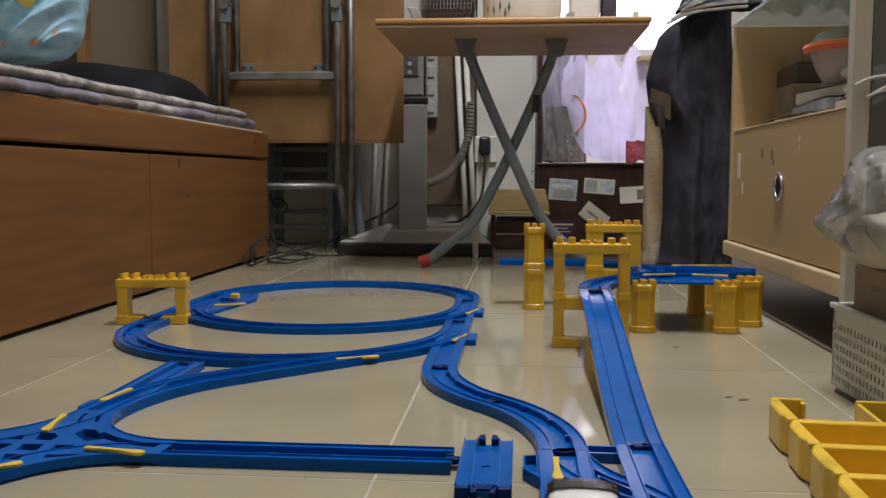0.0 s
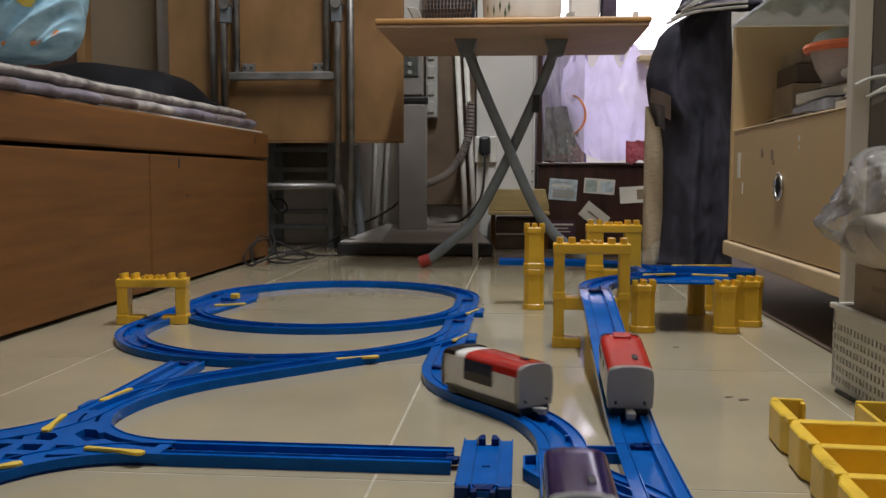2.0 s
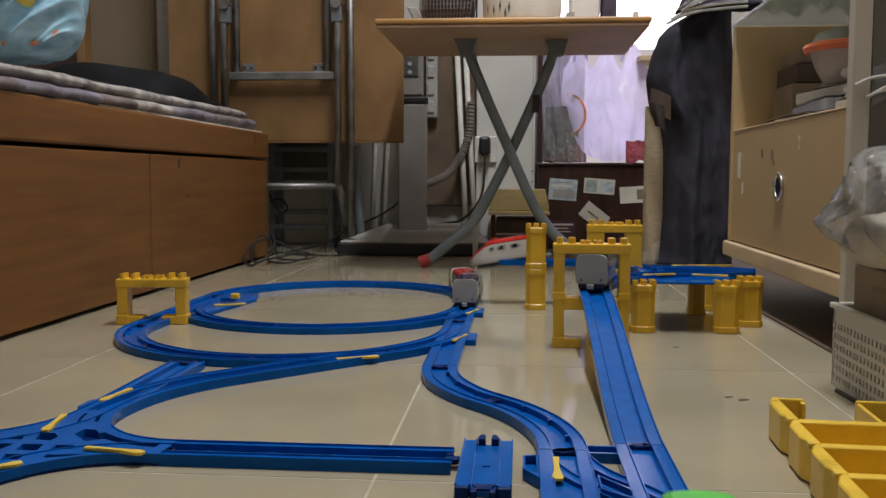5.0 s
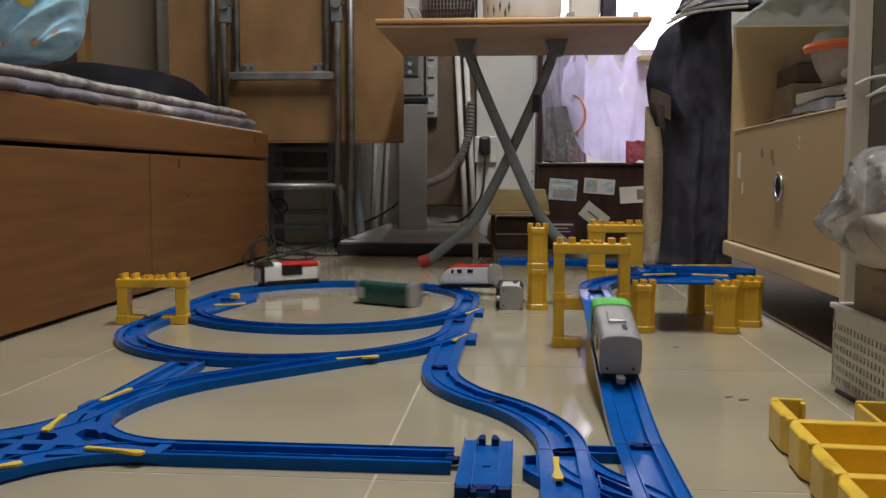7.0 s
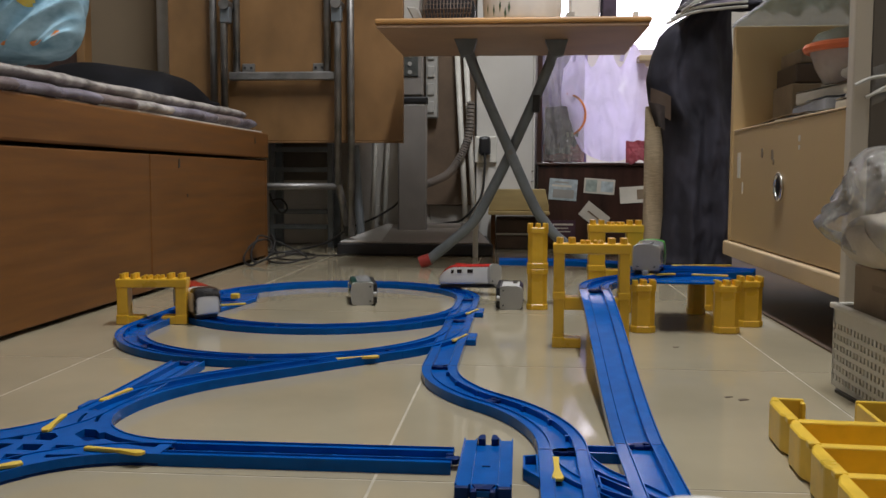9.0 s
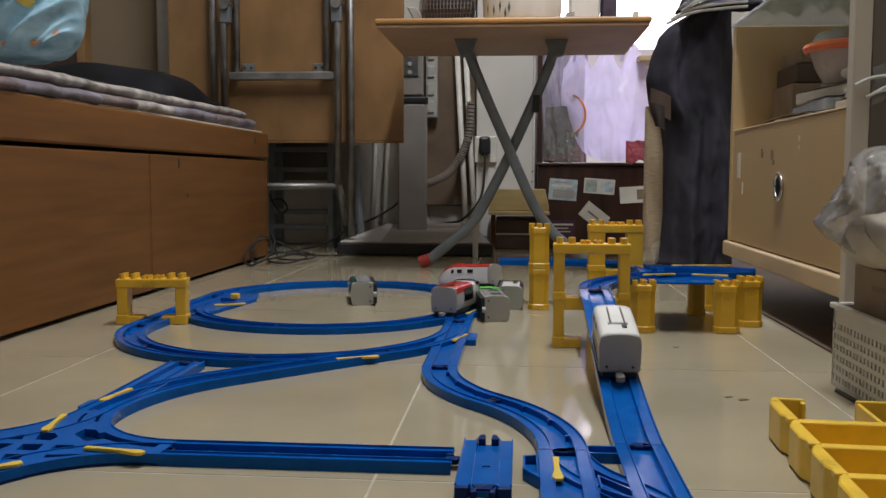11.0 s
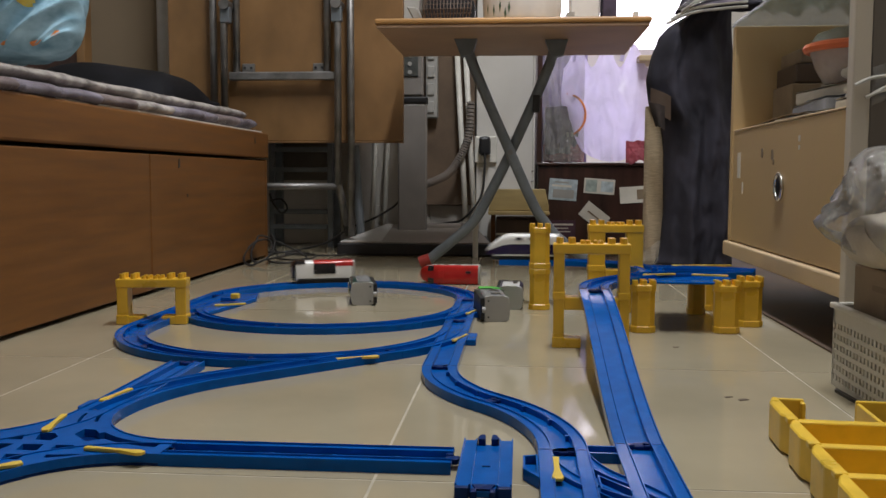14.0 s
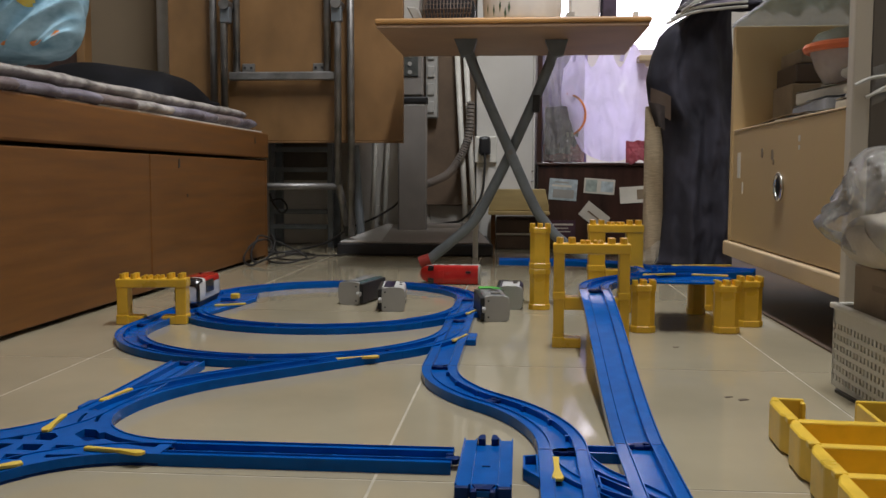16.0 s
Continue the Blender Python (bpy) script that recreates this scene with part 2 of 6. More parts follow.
def build_room():
    st = dict(kind="structure")
    fl = tagged(obj("floor", box(X0, X1, Y0, Y1 + 1.2, -0.06, -0.0003), M["grout"]), "beige glazed floor tiles with pale joints", "floor", **st)
    tagged(obj("wall_west", box(X0 - 0.1, X0, Y0, Y1 + 1.2, 0, ZC), M["wall"]), "beige painted wall", "wall", **st)
    tagged(obj("wall_east", box(X1, X1 + 0.1, Y0, Y1 + 1.2, 0, ZC), M["wall"]), "beige painted wall", "wall", **st)
    tagged(obj("wall_south", box(X0, X1, Y0 - 0.1, Y0, 0, ZC), M["wall"]), "beige painted wall", "wall", **st)
    tagged(obj("ceiling", box(X0 - 0.1, X1 + 0.1, Y0 - 0.1, Y1 + 1.3, ZC, ZC + 0.1), M["wall_white"]), "white ceiling", "ceiling", **st)
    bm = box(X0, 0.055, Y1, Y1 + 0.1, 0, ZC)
    # unseen lintel set low to keep back-room light off the ramp
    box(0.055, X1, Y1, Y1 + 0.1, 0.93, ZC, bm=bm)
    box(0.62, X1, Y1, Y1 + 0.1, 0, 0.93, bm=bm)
    tagged(obj("wall_north", bm, M["wall"]), "beige wall with a doorway under an added low lintel", "wall", **st)
    tagged(obj("back_room_wall", box(X0, X1, Y1 + 1.2, Y1 + 1.3, 0, ZC), M["wall_white"]), "pale wall of the next room", "wall", **st)
    # lower band of small wall tiles on the north wall
    for i in range(5):
        w = (0.055 - X0) / 5
        part("wall_tile", box(X0 + w * i + 0.002, X0 + w * (i + 1) - 0.002, Y1 - 0.006, Y1 - 0.0005, 0.0, 0.123, 0.0015, seg=1), M["wall"], bpy.data.objects["wall_north"])
    # lamp fitting on the ceiling
    t = thing("ceiling_lamp", "long white ceiling tube lamp", "lamp", pose(0.15, 1.2, 2.5, 0, 0, 90))
    part("housing", box(-0.62, 0.62, -0.06, 0.06, -0.06, -0.001, 0.008), M["white"], t)
    for dy in (-0.03, 0.03):
        part("tube", cyl((-0.58, dy, -0.085), (0.58, dy, -0.085), 0.013), M["glow"], t, "glowing tube")
    return fl


def lay_tiles(fl):
    """Each tile is a slab of its own on the floor."""
    g, meshes = 0.0012, {}
    i0, i1 = math.floor((X0 - U0) / TILE), math.ceil((X1 - U0) / TILE)
    j0, j1 = math.floor((Y0 - V0) / TILE), math.ceil((Y1 + 1.2 - V0) / TILE)
    for i in range(i0, i1):
        for j in range(j0, j1):
            x0, x1 = max(X0, U0 + i * TILE + g), min(X1, U0 + (i + 1) * TILE - g)
            y0, y1 = max(Y0, V0 + j * TILE + g), min(Y1 + 1.2, V0 + (j + 1) * TILE - g)
            if x1 - x0 < 0.01 or y1 - y0 < 0.01:
                continue
            cx, cy = (x0 + x1) / 2, (y0 + y1) / 2
            key = (round(x1 - x0, 4), round(y1 - y0, 4))
            if key not in meshes:
                bm = box(-(x1 - x0) / 2, (x1 - x0) / 2, -(y1 - y0) / 2, (y1 - y0) / 2, -0.006, 0)
                o = obj("tile", bm, M["floor"], fl)
                meshes[key] = o.data
            else:
                o = new("tile", meshes[key])
                o.parent = fl
            o.location = (cx, cy, 0)


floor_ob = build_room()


# ---- toy track ----
HALF = 0.019
_SIDE = [(-HALF, 0), (-HALF, 0.0088), (-0.0187, 0.0093), (-0.0180, 0.0093), (-0.0177, 0.0076), (-0.0098, 0.0076), (-0.0095, 0.0091), (-0.0086, 0.0091), (-0.0083, 0.0040)]
PROFILE = _SIDE + [(-x, z) for x, z in _SIDE[::-1]]


def sweep(pts, profile, dz=0.0, drop=False):
    """The rail section carried along a centre line. drop: the skirt reaches down to the floor."""
    b = bmesh.new()
    rings = []
    for i, p in enumerate(pts):
        a, c = pts[max(i - 1, 0)], pts[min(i + 1, len(pts) - 1)]
        d = Vector((c[0] - a[0], c[1] - a[1], 0)).normalized()
        n = Vector((d.y, -d.x, 0))
        rings.append([b.verts.new(Vector(p) + n * x + Vector((0, 0, z + dz * (z > 0.0035)))) for x, z in profile])
    k = len(profile)
    for r0, r1 in zip(rings, rings[1:]):
        for j in range(k):
            b.faces.new((r0[j], r0[(j + 1) % k], r1[(j + 1) % k], r1[j]))
    b.faces.new(rings[0])
    b.faces.new(rings[-1][::-1])
    bmesh.ops.recalc_face_normals(b, faces=b.faces[:])
    return b


def heading(pts, end):
    a, b = (pts[0], pts[1]) if end == 0 else (pts[-2], pts[-1])
    return math.degrees(math.atan2(b[1] - a[1], b[0] - a[0]))


def joint(pts, end):
    """The plug and socket at a rail's end, as one dark raised clasp on the bed."""
    p = pts[0] if end == 0 else pts[-1]
    m = pose(p[0], p[1], p[2], 0, 0, heading(pts, end) - 90)
    bm = box(-0.0038, 0.0038, -0.0050, 0.0050, 0.0042, 0.0074, 0.0008, seg=1)
    for sx in (-1, 1):
        cyl((sx * 0.0058, 0.0022 * sx, 0.0042), (sx * 0.0058, 0.0022 * sx, 0.0080), 0.0027, 10, bm)
        box(sx * 0.0036, sx * 0.0086, -0.0052, -0.0024, 0.0042, 0.0079, 0.0006, bm=bm, seg=1)
    box(-0.0185, -0.0105, -0.0004, 0.0004, 0.0070, 0.0078, bm=bm)
    box(0.0105, 0.0185, -0.0004, 0.0004, 0.0070, 0.0078, bm=bm)
    bmesh.ops.transform(bm, matrix=m, verts=bm.verts[:])
    return bm


def studs(pts):
    """Small blocks along the inner edge of the running groove."""
    w = Way(pts)
    bm = bmesh.new()
    n = int((w.s[-1] - 0.02) / 0.0465)
    for k in range(n):
        s = (w.s[-1] - (n - 1) * 0.0465) / 2 + k * 0.0465
        p, q = w.at(s - 0.002), w.at(s + 0.002)
        d = Vector((q[0] - p[0], q[1] - p[1], q[2] - p[2])).normalized()
        side = d.cross(Vector((0, 0, 1))).normalized()
        up = side.cross(d)
        m = Matrix(((side.x, d.x, up.x, p[0]), (side.y, d.y, up.y, p[1]), (side.z, d.z, up.z, p[2]), (0, 0, 0, 1)))
        box(0.0060, 0.0088, -0.0018, 0.0018, 0.0046, 0.0088, bm=bm, m=m)
    return bm


def track(lines, label, category="toy track", joints=(0,), levers=(), webs=(), lift=0.0005):
    """One track piece: its rail bed or beds, clasps, point levers and the webs between."""
    t = thing("toy_track_piece", label, category, group="toy tracks on the floor")
    t.scale = (PLAN, PLAN, 1)
    for i, pts in enumerate(lines):
        part("rail_bed", sweep(pts, PROFILE, dz=lift * i), M["blue"], t)
    if len(lines) == 1 and (label.startswith("curved") or "dark-looking" in label):
        part("studs", studs(lines[0]), M["blue"], t)["kind"] = "stuff"
    for e in joints:
        part("clasp", joint(lines[0], e), M["blue_dark"], t)
    for w in webs:
        part("web", w, M["blue"], t)
    for x, y, z, rz in levers:
        lv = part("point_lever", lever(), M["lever"], t, "yellow point lever")
        lv.matrix_basis = pose(x, y, z - 0.0022, 0, 0, rz)
    return t


def edge_of(pts, off):
    """The line at a distance to the right of a centre line, in plan."""
    out = []
    for i, p in enumerate(pts):
        a, c = pts[max(i - 1, 0)], pts[min(i + 1, len(pts) - 1)]
        d = Vector((c[0] - a[0], c[1] - a[1])).normalized()
        out.append((p[0] + d.y * off, p[1] - d.x * off))
    return out


def inside(poly, x, y):
    hit = False
    for (x0, y0), (x1, y1) in zip(poly, poly[1:] + poly[:1]):
        if (y0 > y) != (y1 > y) and x < x0 + (y - y0) / (y1 - y0) * (x1 - x0):
            hit = not hit
    return hit


def plate(outline, holes, z0, z1):
    """A flat plate with openings through it."""
    pts, edges = [], []
    for loop in [outline] + holes:
        k = len(pts)
        pts += [Vector(p) for p in loop]
        edges += [(k + i, k + (i + 1) % len(loop)) for i in range(len(loop))]
    vs, _, fs = geometry.delaunay_2d_cdt(pts, edges, [], 0, 1e-5)[:3]
    b = bmesh.new()
    bv = [b.verts.new((v.x, v.y, z0)) for v in vs]
    for f in fs:
        c = sum((vs[i] for i in f), Vector((0, 0))) / len(f)
        if inside(outline, c.x, c.y) and not any(inside(h, c.x, c.y) for h in holes):
            b.faces.new([bv[i] for i in f])
    bmesh.ops.delete(b, geom=[v for v in b.verts if not v.link_faces], context="VERTS")
    ext = bmesh.ops.extrude_face_region(b, geom=b.faces[:], use_keep_orig=True)
    bmesh.ops.translate(b, vec=(0, 0, z1 - z0), verts=[v for v in ext["geom"] if isinstance(v, bmesh.types.BMVert)])
    bmesh.ops.recalc_face_normals(b, faces=b.faces[:])
    return b


def lever():
    poly = [(-0.0042, 0), (-0.0022, 0.012), (-0.0018, 0.024), (-0.0026, 0.044), (0.0026, 0.044), (0.0018, 0.024), (0.0022, 0.012), (0.0042, 0.0), (0.0025, -0.005), (-0.0025, -0.005)]
    return prism(poly, 0, 0.0026, bevel=0.0005)


def cut(pts, s0, s1):
    """The stretch of a centre line between two lengths along it."""
    w = Way(pts)
    s1 = min(s1, w.s[-1] - 1e-5)
    return [w.at(s0)] + [p for p, s in zip(w.p, w.s) if s0 + 1e-4 < s < s1 - 1e-4] + [w.at(s1)]


def build_tracks():
    # darker blue for clasps, also painting the shade of holes and notches
    M["blue_dark"] = material("blue_clasp_and_hole_shade", (0.002, 0.022, 0.12), 0.3, spec=0.1, vary=0.1, bump=0.02)
    st = "blue plastic toy rail with grooved running surface"
    # the main line from behind, its S of two curves, then the points along the loop
    w = Way(MAIN_A)
    a = 0.0
    for b in (0.2145 * k for k in range(1, 9)):
        track([cut(MAIN_A, a, b)], "straight " + st)
        a = b
    s_curve = w.s[-1] - 0.02 - 2 * RAD * radians(S_ANGLE)
    # point with a lever, where the line splits towards the ramp line
    br = line_of(XM, 0.685, 270, [("l", 0.12, 40.9), ("r", 0.12, 40.9)])
    track([cut(MAIN_A, a, s_curve), br], "blue toy point piece with a yellow lever", joints=(1,), levers=[(XM - 0.0065, 0.613, 0.009, 0)], lift=-0.0018,
          webs=[plate([(XM - 0.030, 0.630), (XM - 0.0192, 0.612), (XM - 0.0192, 0.664), (XM - 0.030, 0.660)], [[(XM - 0.0285, 0.632), (XM - 0.0207, 0.620), (XM - 0.0207, 0.661), (XM - 0.0285, 0.658)]], 0.0, 0.0084),
                box(XM - 0.0284, XM - 0.0208, 0.634, 0.657, 0.0, 0.0025),
                box(XM + 0.0185, XR - 0.0185, 0.690, 0.6925, 0, 0.0078), box(XM + 0.0185, XR - 0.0185, 0.6725, 0.675, 0, 0.0078), box(XM + 0.0185, XR - 0.0185, 0.6752, 0.6898, 0, 0.002),
                plate([(0.0545, 0.619), (0.0545, 0.591), (0.0735, 0.574), (0.0765, 0.590)], [[(0.0558, 0.6155), (0.0558, 0.592), (0.0730, 0.5765), (0.0750, 0.589)]], 0.0045, 0.0092)])
    for k in range(2):
        s0 = s_curve + k * RAD * radians(S_ANGLE)
        track([cut(MAIN_A, s0, s0 + RAD * radians(S_ANGLE))], "curved " + st, joints=(0,))
    ys = MAIN_A[-1][1] - 0.02
    q1 = line_of(XLOOP, ys, 90, [("s", Y_OUT - ys + 0.085)])
    q1b = line_of(XLOOP, Y_OUT, 270, [("r", RAD, 45)])
    track([q1, q1b], "blue toy point piece leading into the outer loop", joints=(0,), levers=[(XLOOP + 0.004, 1.128, 0.009, -18)],
          webs=[box(XLOOP + 0.0185, XLOOP + 0.031, 1.135, 1.185, 0, 0.008, 0.0015)])
    q2 = line_of(XLOOP, Y_OUT + 0.0855, 90, [("s", Y_TOP - Y_OUT - 0.086)])
    q2b = line_of(XLOOP, Y_IN, 270, [("r", RAD, 45)])
    track([q2, q2b], "blue toy point piece leading into the inner loop", joints=(0, 1), levers=[(XLOOP + 0.008, 1.352, 0.009, -18)],
          webs=[box(XLOOP + 0.0185, XLOOP + 0.031, 1.365, 1.415, 0, 0.008, 0.0015)])
    top = line_of(XLOOP, Y_TOP, 90, [("l", RAD, 180)])
    for k in range(4):
        L = RAD * math.pi / 4
        track([cut(top, k * L, (k + 1) * L)], "curved " + st, joints=(0,))
    # point piece on the far side of the loops
    track([line_of(XLEFT, Y_TOP, 270, [("s", 0.14)]), line_of(XLEFT, Y_TOP - 0.094, 270, [("l", RAD, 30)])], "blue toy point piece with a stop block",
          joints=(0,), levers=[(XLEFT + 0.042, 1.395, 0.0095, -60)],
          webs=[prism([(XLEFT + 0.015, 1.53), (XLEFT + 0.06, 1.56), (XLEFT + 0.073, 1.50), (XLEFT + 0.045, 1.33), (XLEFT + 0.018, 1.36)], 0, 0.0068, bevel=0.001),
                box(XLEFT + 0.03, XLEFT + 0.055, 1.443, 1.452, 0.0085, 0.0145, 0.001)])
    yb = thing("yellow_stop_block", "small yellow stop block on the point piece", "toy part")
    part("block", box(XLEFT + 0.047, XLEFT + 0.06, 1.442, 1.454, 0.0148, 0.0225, 0.001), M["lever"], yb)
    track([line_of(XLEFT, Y_TOP - 0.14, 270, [("s", Y_TOP - 0.14 - Y_OUT)])], "straight " + st)
    low_in = line_of(XLEFT, Y_IN, 270, [("l", RAD, 180)])
    track([cut(low_in, RAD * radians(30), RAD * radians(82))], "curved " + st)
    track([cut(low_in, RAD * radians(82), RAD * radians(135))], "curved " + st)
    low_out = line_of(XLEFT, Y_OUT, 270, [("l", RAD, 180)])
    track([cut(low_out, 0, RAD * radians(45))], "curved " + st, joints=(0, 1))
    track([cut(low_out, RAD * radians(45), RAD * radians(90))], "curved " + st, joints=(1,))
    # point from the outer loop into the branch
    pb = Way(low_out).at(RAD * radians(135))
    br2 = line_of(pb[0], pb[1], 225, [("s", 0.2145)])
    track([cut(low_out, RAD * radians(90), RAD * radians(135)), br2], "blue toy point piece with a yellow lever", joints=(1,),
          levers=[(-0.162, 1.012, 0.0095, 115)])
    e = br2[-1]
    xb = e[0] - RAD * (1 - math.cos(math.pi / 4))
    yb2 = e[1] - RAD * math.sin(math.pi / 4)
    arc = line_of(e[0], e[1], 225, [("l", RAD, 45)])
    dead = line_of(xb, 0.968, 270, [("s", 0.968 - yb2)])
    track([dead, arc], "blue toy point piece with one open end", joints=(0, 1), levers=[(xb - 0.012, 0.79, 0.0095, -8)],
          webs=[prism([(xb - 0.027, 0.79), (xb - 0.018, 0.80), (xb - 0.018, 0.765), (xb - 0.027, 0.768)], 0, 0.008, bevel=0.001)])
    # crossing piece
    p1 = line_of(xb, yb2, 270, [("l", 0.10, 90)])
    p2 = line_of(p1[-1][0], p1[-1][1], 180, [("s", 0.012), ("l", 0.104, 60), ("s", 0.12)])
    p3 = line_of(xb, yb2, 270, [("r", 0.11, 58), ("s", 0.12)])
    outline = edge_of(p2, -HALF) + edge_of(p3, HALF)[::-1] + edge_of(p1, -HALF)
    holes = [[(-0.348, 0.682), (-0.347, 0.697), (-0.337, 0.696), (-0.319, 0.673), (-0.330, 0.664)], [(-0.399, 0.664), (-0.387, 0.679), (-0.381, 0.664)],
             [(-0.371, 0.665), (-0.376, 0.682), (-0.365, 0.684), (-0.357, 0.674), (-0.358, 0.664)], [(-0.371, 0.638), (-0.374, 0.653), (-0.358, 0.654), (-0.355, 0.638)],
             [(-0.347, 0.643), (-0.348, 0.653), (-0.334, 0.654), (-0.332, 0.645)], [(-0.370, 0.616), (-0.373, 0.628), (-0.359, 0.629), (-0.357, 0.616)],
             [(-0.341, 0.621), (-0.343, 0.629), (-0.316, 0.633), (-0.324, 0.628)], [(-0.396, 0.637), (-0.392, 0.653), (-0.381, 0.653), (-0.384, 0.637)],
             [(-0.392, 0.616), (-0.390, 0.628), (-0.380, 0.628), (-0.382, 0.616)]]
    n = len(p1)
    for o in (-0.0085, 0.0055):
        holes.append(edge_of(p1[1:n // 3], o) + edge_of(p1[1:n // 3], o + 0.003)[::-1])
    holes.append(edge_of(p1[n // 2:-1], -0.0085) + edge_of(p1[n // 2:-1], 0.0005)[::-1])
    t = track([], "blue toy crossing piece with open lattice and yellow levers", joints=(), levers=[(xb - 0.012, 0.688, 0.0108, 10), (-0.276, 0.634, 0.0112, 80), (-0.35, 0.60, 0.0112, 135)])
    # bottom under the lattice coloured dark as the shade in its openings
    part("base_plate", plate(outline, [], 0.0, 0.0022), M["blue_dark"], t)
    part("lattice", plate(outline, holes, 0.0024, 0.0084), M["blue"], t)
    for pts in (edge_of(p2, -HALF + 0.0007), edge_of(p3, HALF - 0.0007), edge_of(p1, -HALF + 0.0007), edge_of(p2, 0.009), edge_of(p3, -0.009)):
        part("lip", sweep([(x, y, 0.0084) for x, y in pts], [(-0.0006, 0), (-0.0006, 0.0009), (0.0006, 0.0009), (0.0006, 0)]), M["blue"], t)
    part("clasp", joint(p1, 1), M["blue_dark"], t)
    ye = p1[-1][1]
    track([line_of(p1[-1][0], ye, 0, [("s", 0.2145)])], "straight dark-looking " + st, joints=(0, 1))
    # loose short piece
    t = track([line_of(-0.0225, 0.592, 90, [("s", 0.1065)])], "loose short straight blue toy rail lying on the floor", joints=())
    lm = pose(-0.0225, 0.592, 0)
    for sx in (-1, 1):
        part("plug", prism([(sx * 0.0022, 0.104), (sx * 0.0075, 0.104), (sx * 0.0085, 0.109), (sx * 0.0060, 0.1165), (sx * 0.0025, 0.1165)], 0.003, 0.0095, m=lm, bevel=0.0005), M["blue_dark"], t, "dark forked plug")
        part("end_lug", box(sx * 0.0095, sx * 0.0188, -0.005, 0.0002, 0, 0.0082, 0.0008, m=lm), M["blue_dark"], t)
        part("inner_lug", box(sx * 0.0042, sx * 0.0085, -0.007, 0.0006, 0, 0.0064, 0.0008, m=lm), M["blue_dark"], t)
    # open end notch drawn as a flat plate, its shade in the colour
    part("socket", prism([(-0.0045, 0.0008), (0.0045, 0.0008), (0.0078, 0.0105), (-0.0078, 0.0105)], 0.0042, 0.0056, m=lm), M["blue_dark"], t)
    part("slot_mark", box(-0.003, 0.003, 0.052, 0.0535, 0.0040, 0.0046, m=lm), M["blue_dark"], t)
    # the other line, its ramp and the high curve
    wr = Way(RAMP)
    sr = 1.2 + RAMP0
    a = 0.0
    while a < sr - 0.01:
        b = min(a + 0.2145, sr)
        track([cut(RAMP, a, b)], "straight " + st)
        a = b
    slope = "blue toy ramp rail climbing to the yellow pier"
    track([cut(RAMP, sr, (sr + wr.s[-1]) / 2)], slope, joints=(0,))
    track([cut(RAMP, (sr + wr.s[-1]) / 2, wr.s[-1])], slope, joints=(1,))
    u = Way(UP)
    L1 = RAD * math.pi / 4
    track([cut(UP, 0, L1)], "curved blue toy rail raised on yellow piers", joints=(0,))
    L2 = L1 + 0.14 * math.pi / 2
    side = line_of(0.156, 1.297, 45, [("r", RAD, 30), ("s", 0.08)], z=RAMPZ)
    cross = line_of(0.20, 1.42, 0, [("s", 0.03), ("r", RAD, 32)], z=RAMPZ)
    track([cut(UP, L1, L2), side, cross], "raised blue toy crossing piece with yellow levers", joints=(0,),
          levers=[(0.178, 1.30, RAMPZ + 0.0105, -70), (0.285, 1.30, RAMPZ + 0.0105, 75), (0.24, 1.44, RAMPZ + 0.0105, -80), (0.285, 1.448, RAMPZ + 0.0105, -80)],
          webs=[prism([(0.165, 1.275), (0.20, 1.262), (0.262, 1.262), (0.30, 1.325), (0.295, 1.36), (0.275, 1.43), (0.22, 1.44), (0.175, 1.36)], RAMPZ + 0.001, RAMPZ + 0.0045, bevel=0.001)])
    track([cut(UP, L2, u.s[-1])], "raised curved blue toy rail with an open end", joints=())


build_tracks()


# ---- yellow piers ----
def stud(x, y, z, bm, r=0.0045, h=0.006):
    return cyl((x, y, z - 0.001), (x, y, z + h), r, 8, bm)


def column(x, y, z0, z1, w=0.034, d=0.026):
    """One hollow-looking column block: chamfered shaft on a wider foot, with a collar."""
    c = 0.007
    oct_ = lambda a, b: [(-a + c, -b), (a - c, -b), (a, -b + c), (a, b - c), (a - c, b), (-a + c, b), (-a, b - c), (-a, -b + c)]
    bm = prism(oct_(w / 2 - 0.0014, d / 2 - 0.0014), z0 + 0.008, z1 - 0.008, m=pose(x, y, 0))
    prism(oct_(w / 2, d / 2), z0, z0 + 0.009, m=pose(x, y, 0), bm=bm, bevel=0.0008)
    prism(oct_(w / 2, d / 2), z1 - 0.009, z1, m=pose(x, y, 0), bm=bm, bevel=0.0008)
    return bm


def studs_on(x, y, z, w, d):
    bm = None
    for sx in (-1, 0, 1):
        for sy in (-1, 1):
            bm = stud(x + sx * w * 0.36, y + sy * d * 0.28, z, bm)
    return bm


def pillar(x, y, rz, tiers, label, tier_h=0.0665, w=0.034, d=0.026):
    t = thing("toy_pier", label, "toy pier", pose(x, y, 0, 0, 0, rz), group="yellow toy piers")
    for k in range(tiers):
        part("pier_block", column(0, 0, k * tier_h, (k + 1) * tier_h - 0.0005, w, d), M["yellow"], t)
    part("studs", studs_on(0, 0, tiers * tier_h, w, d), M["yellow"], t)
    return t


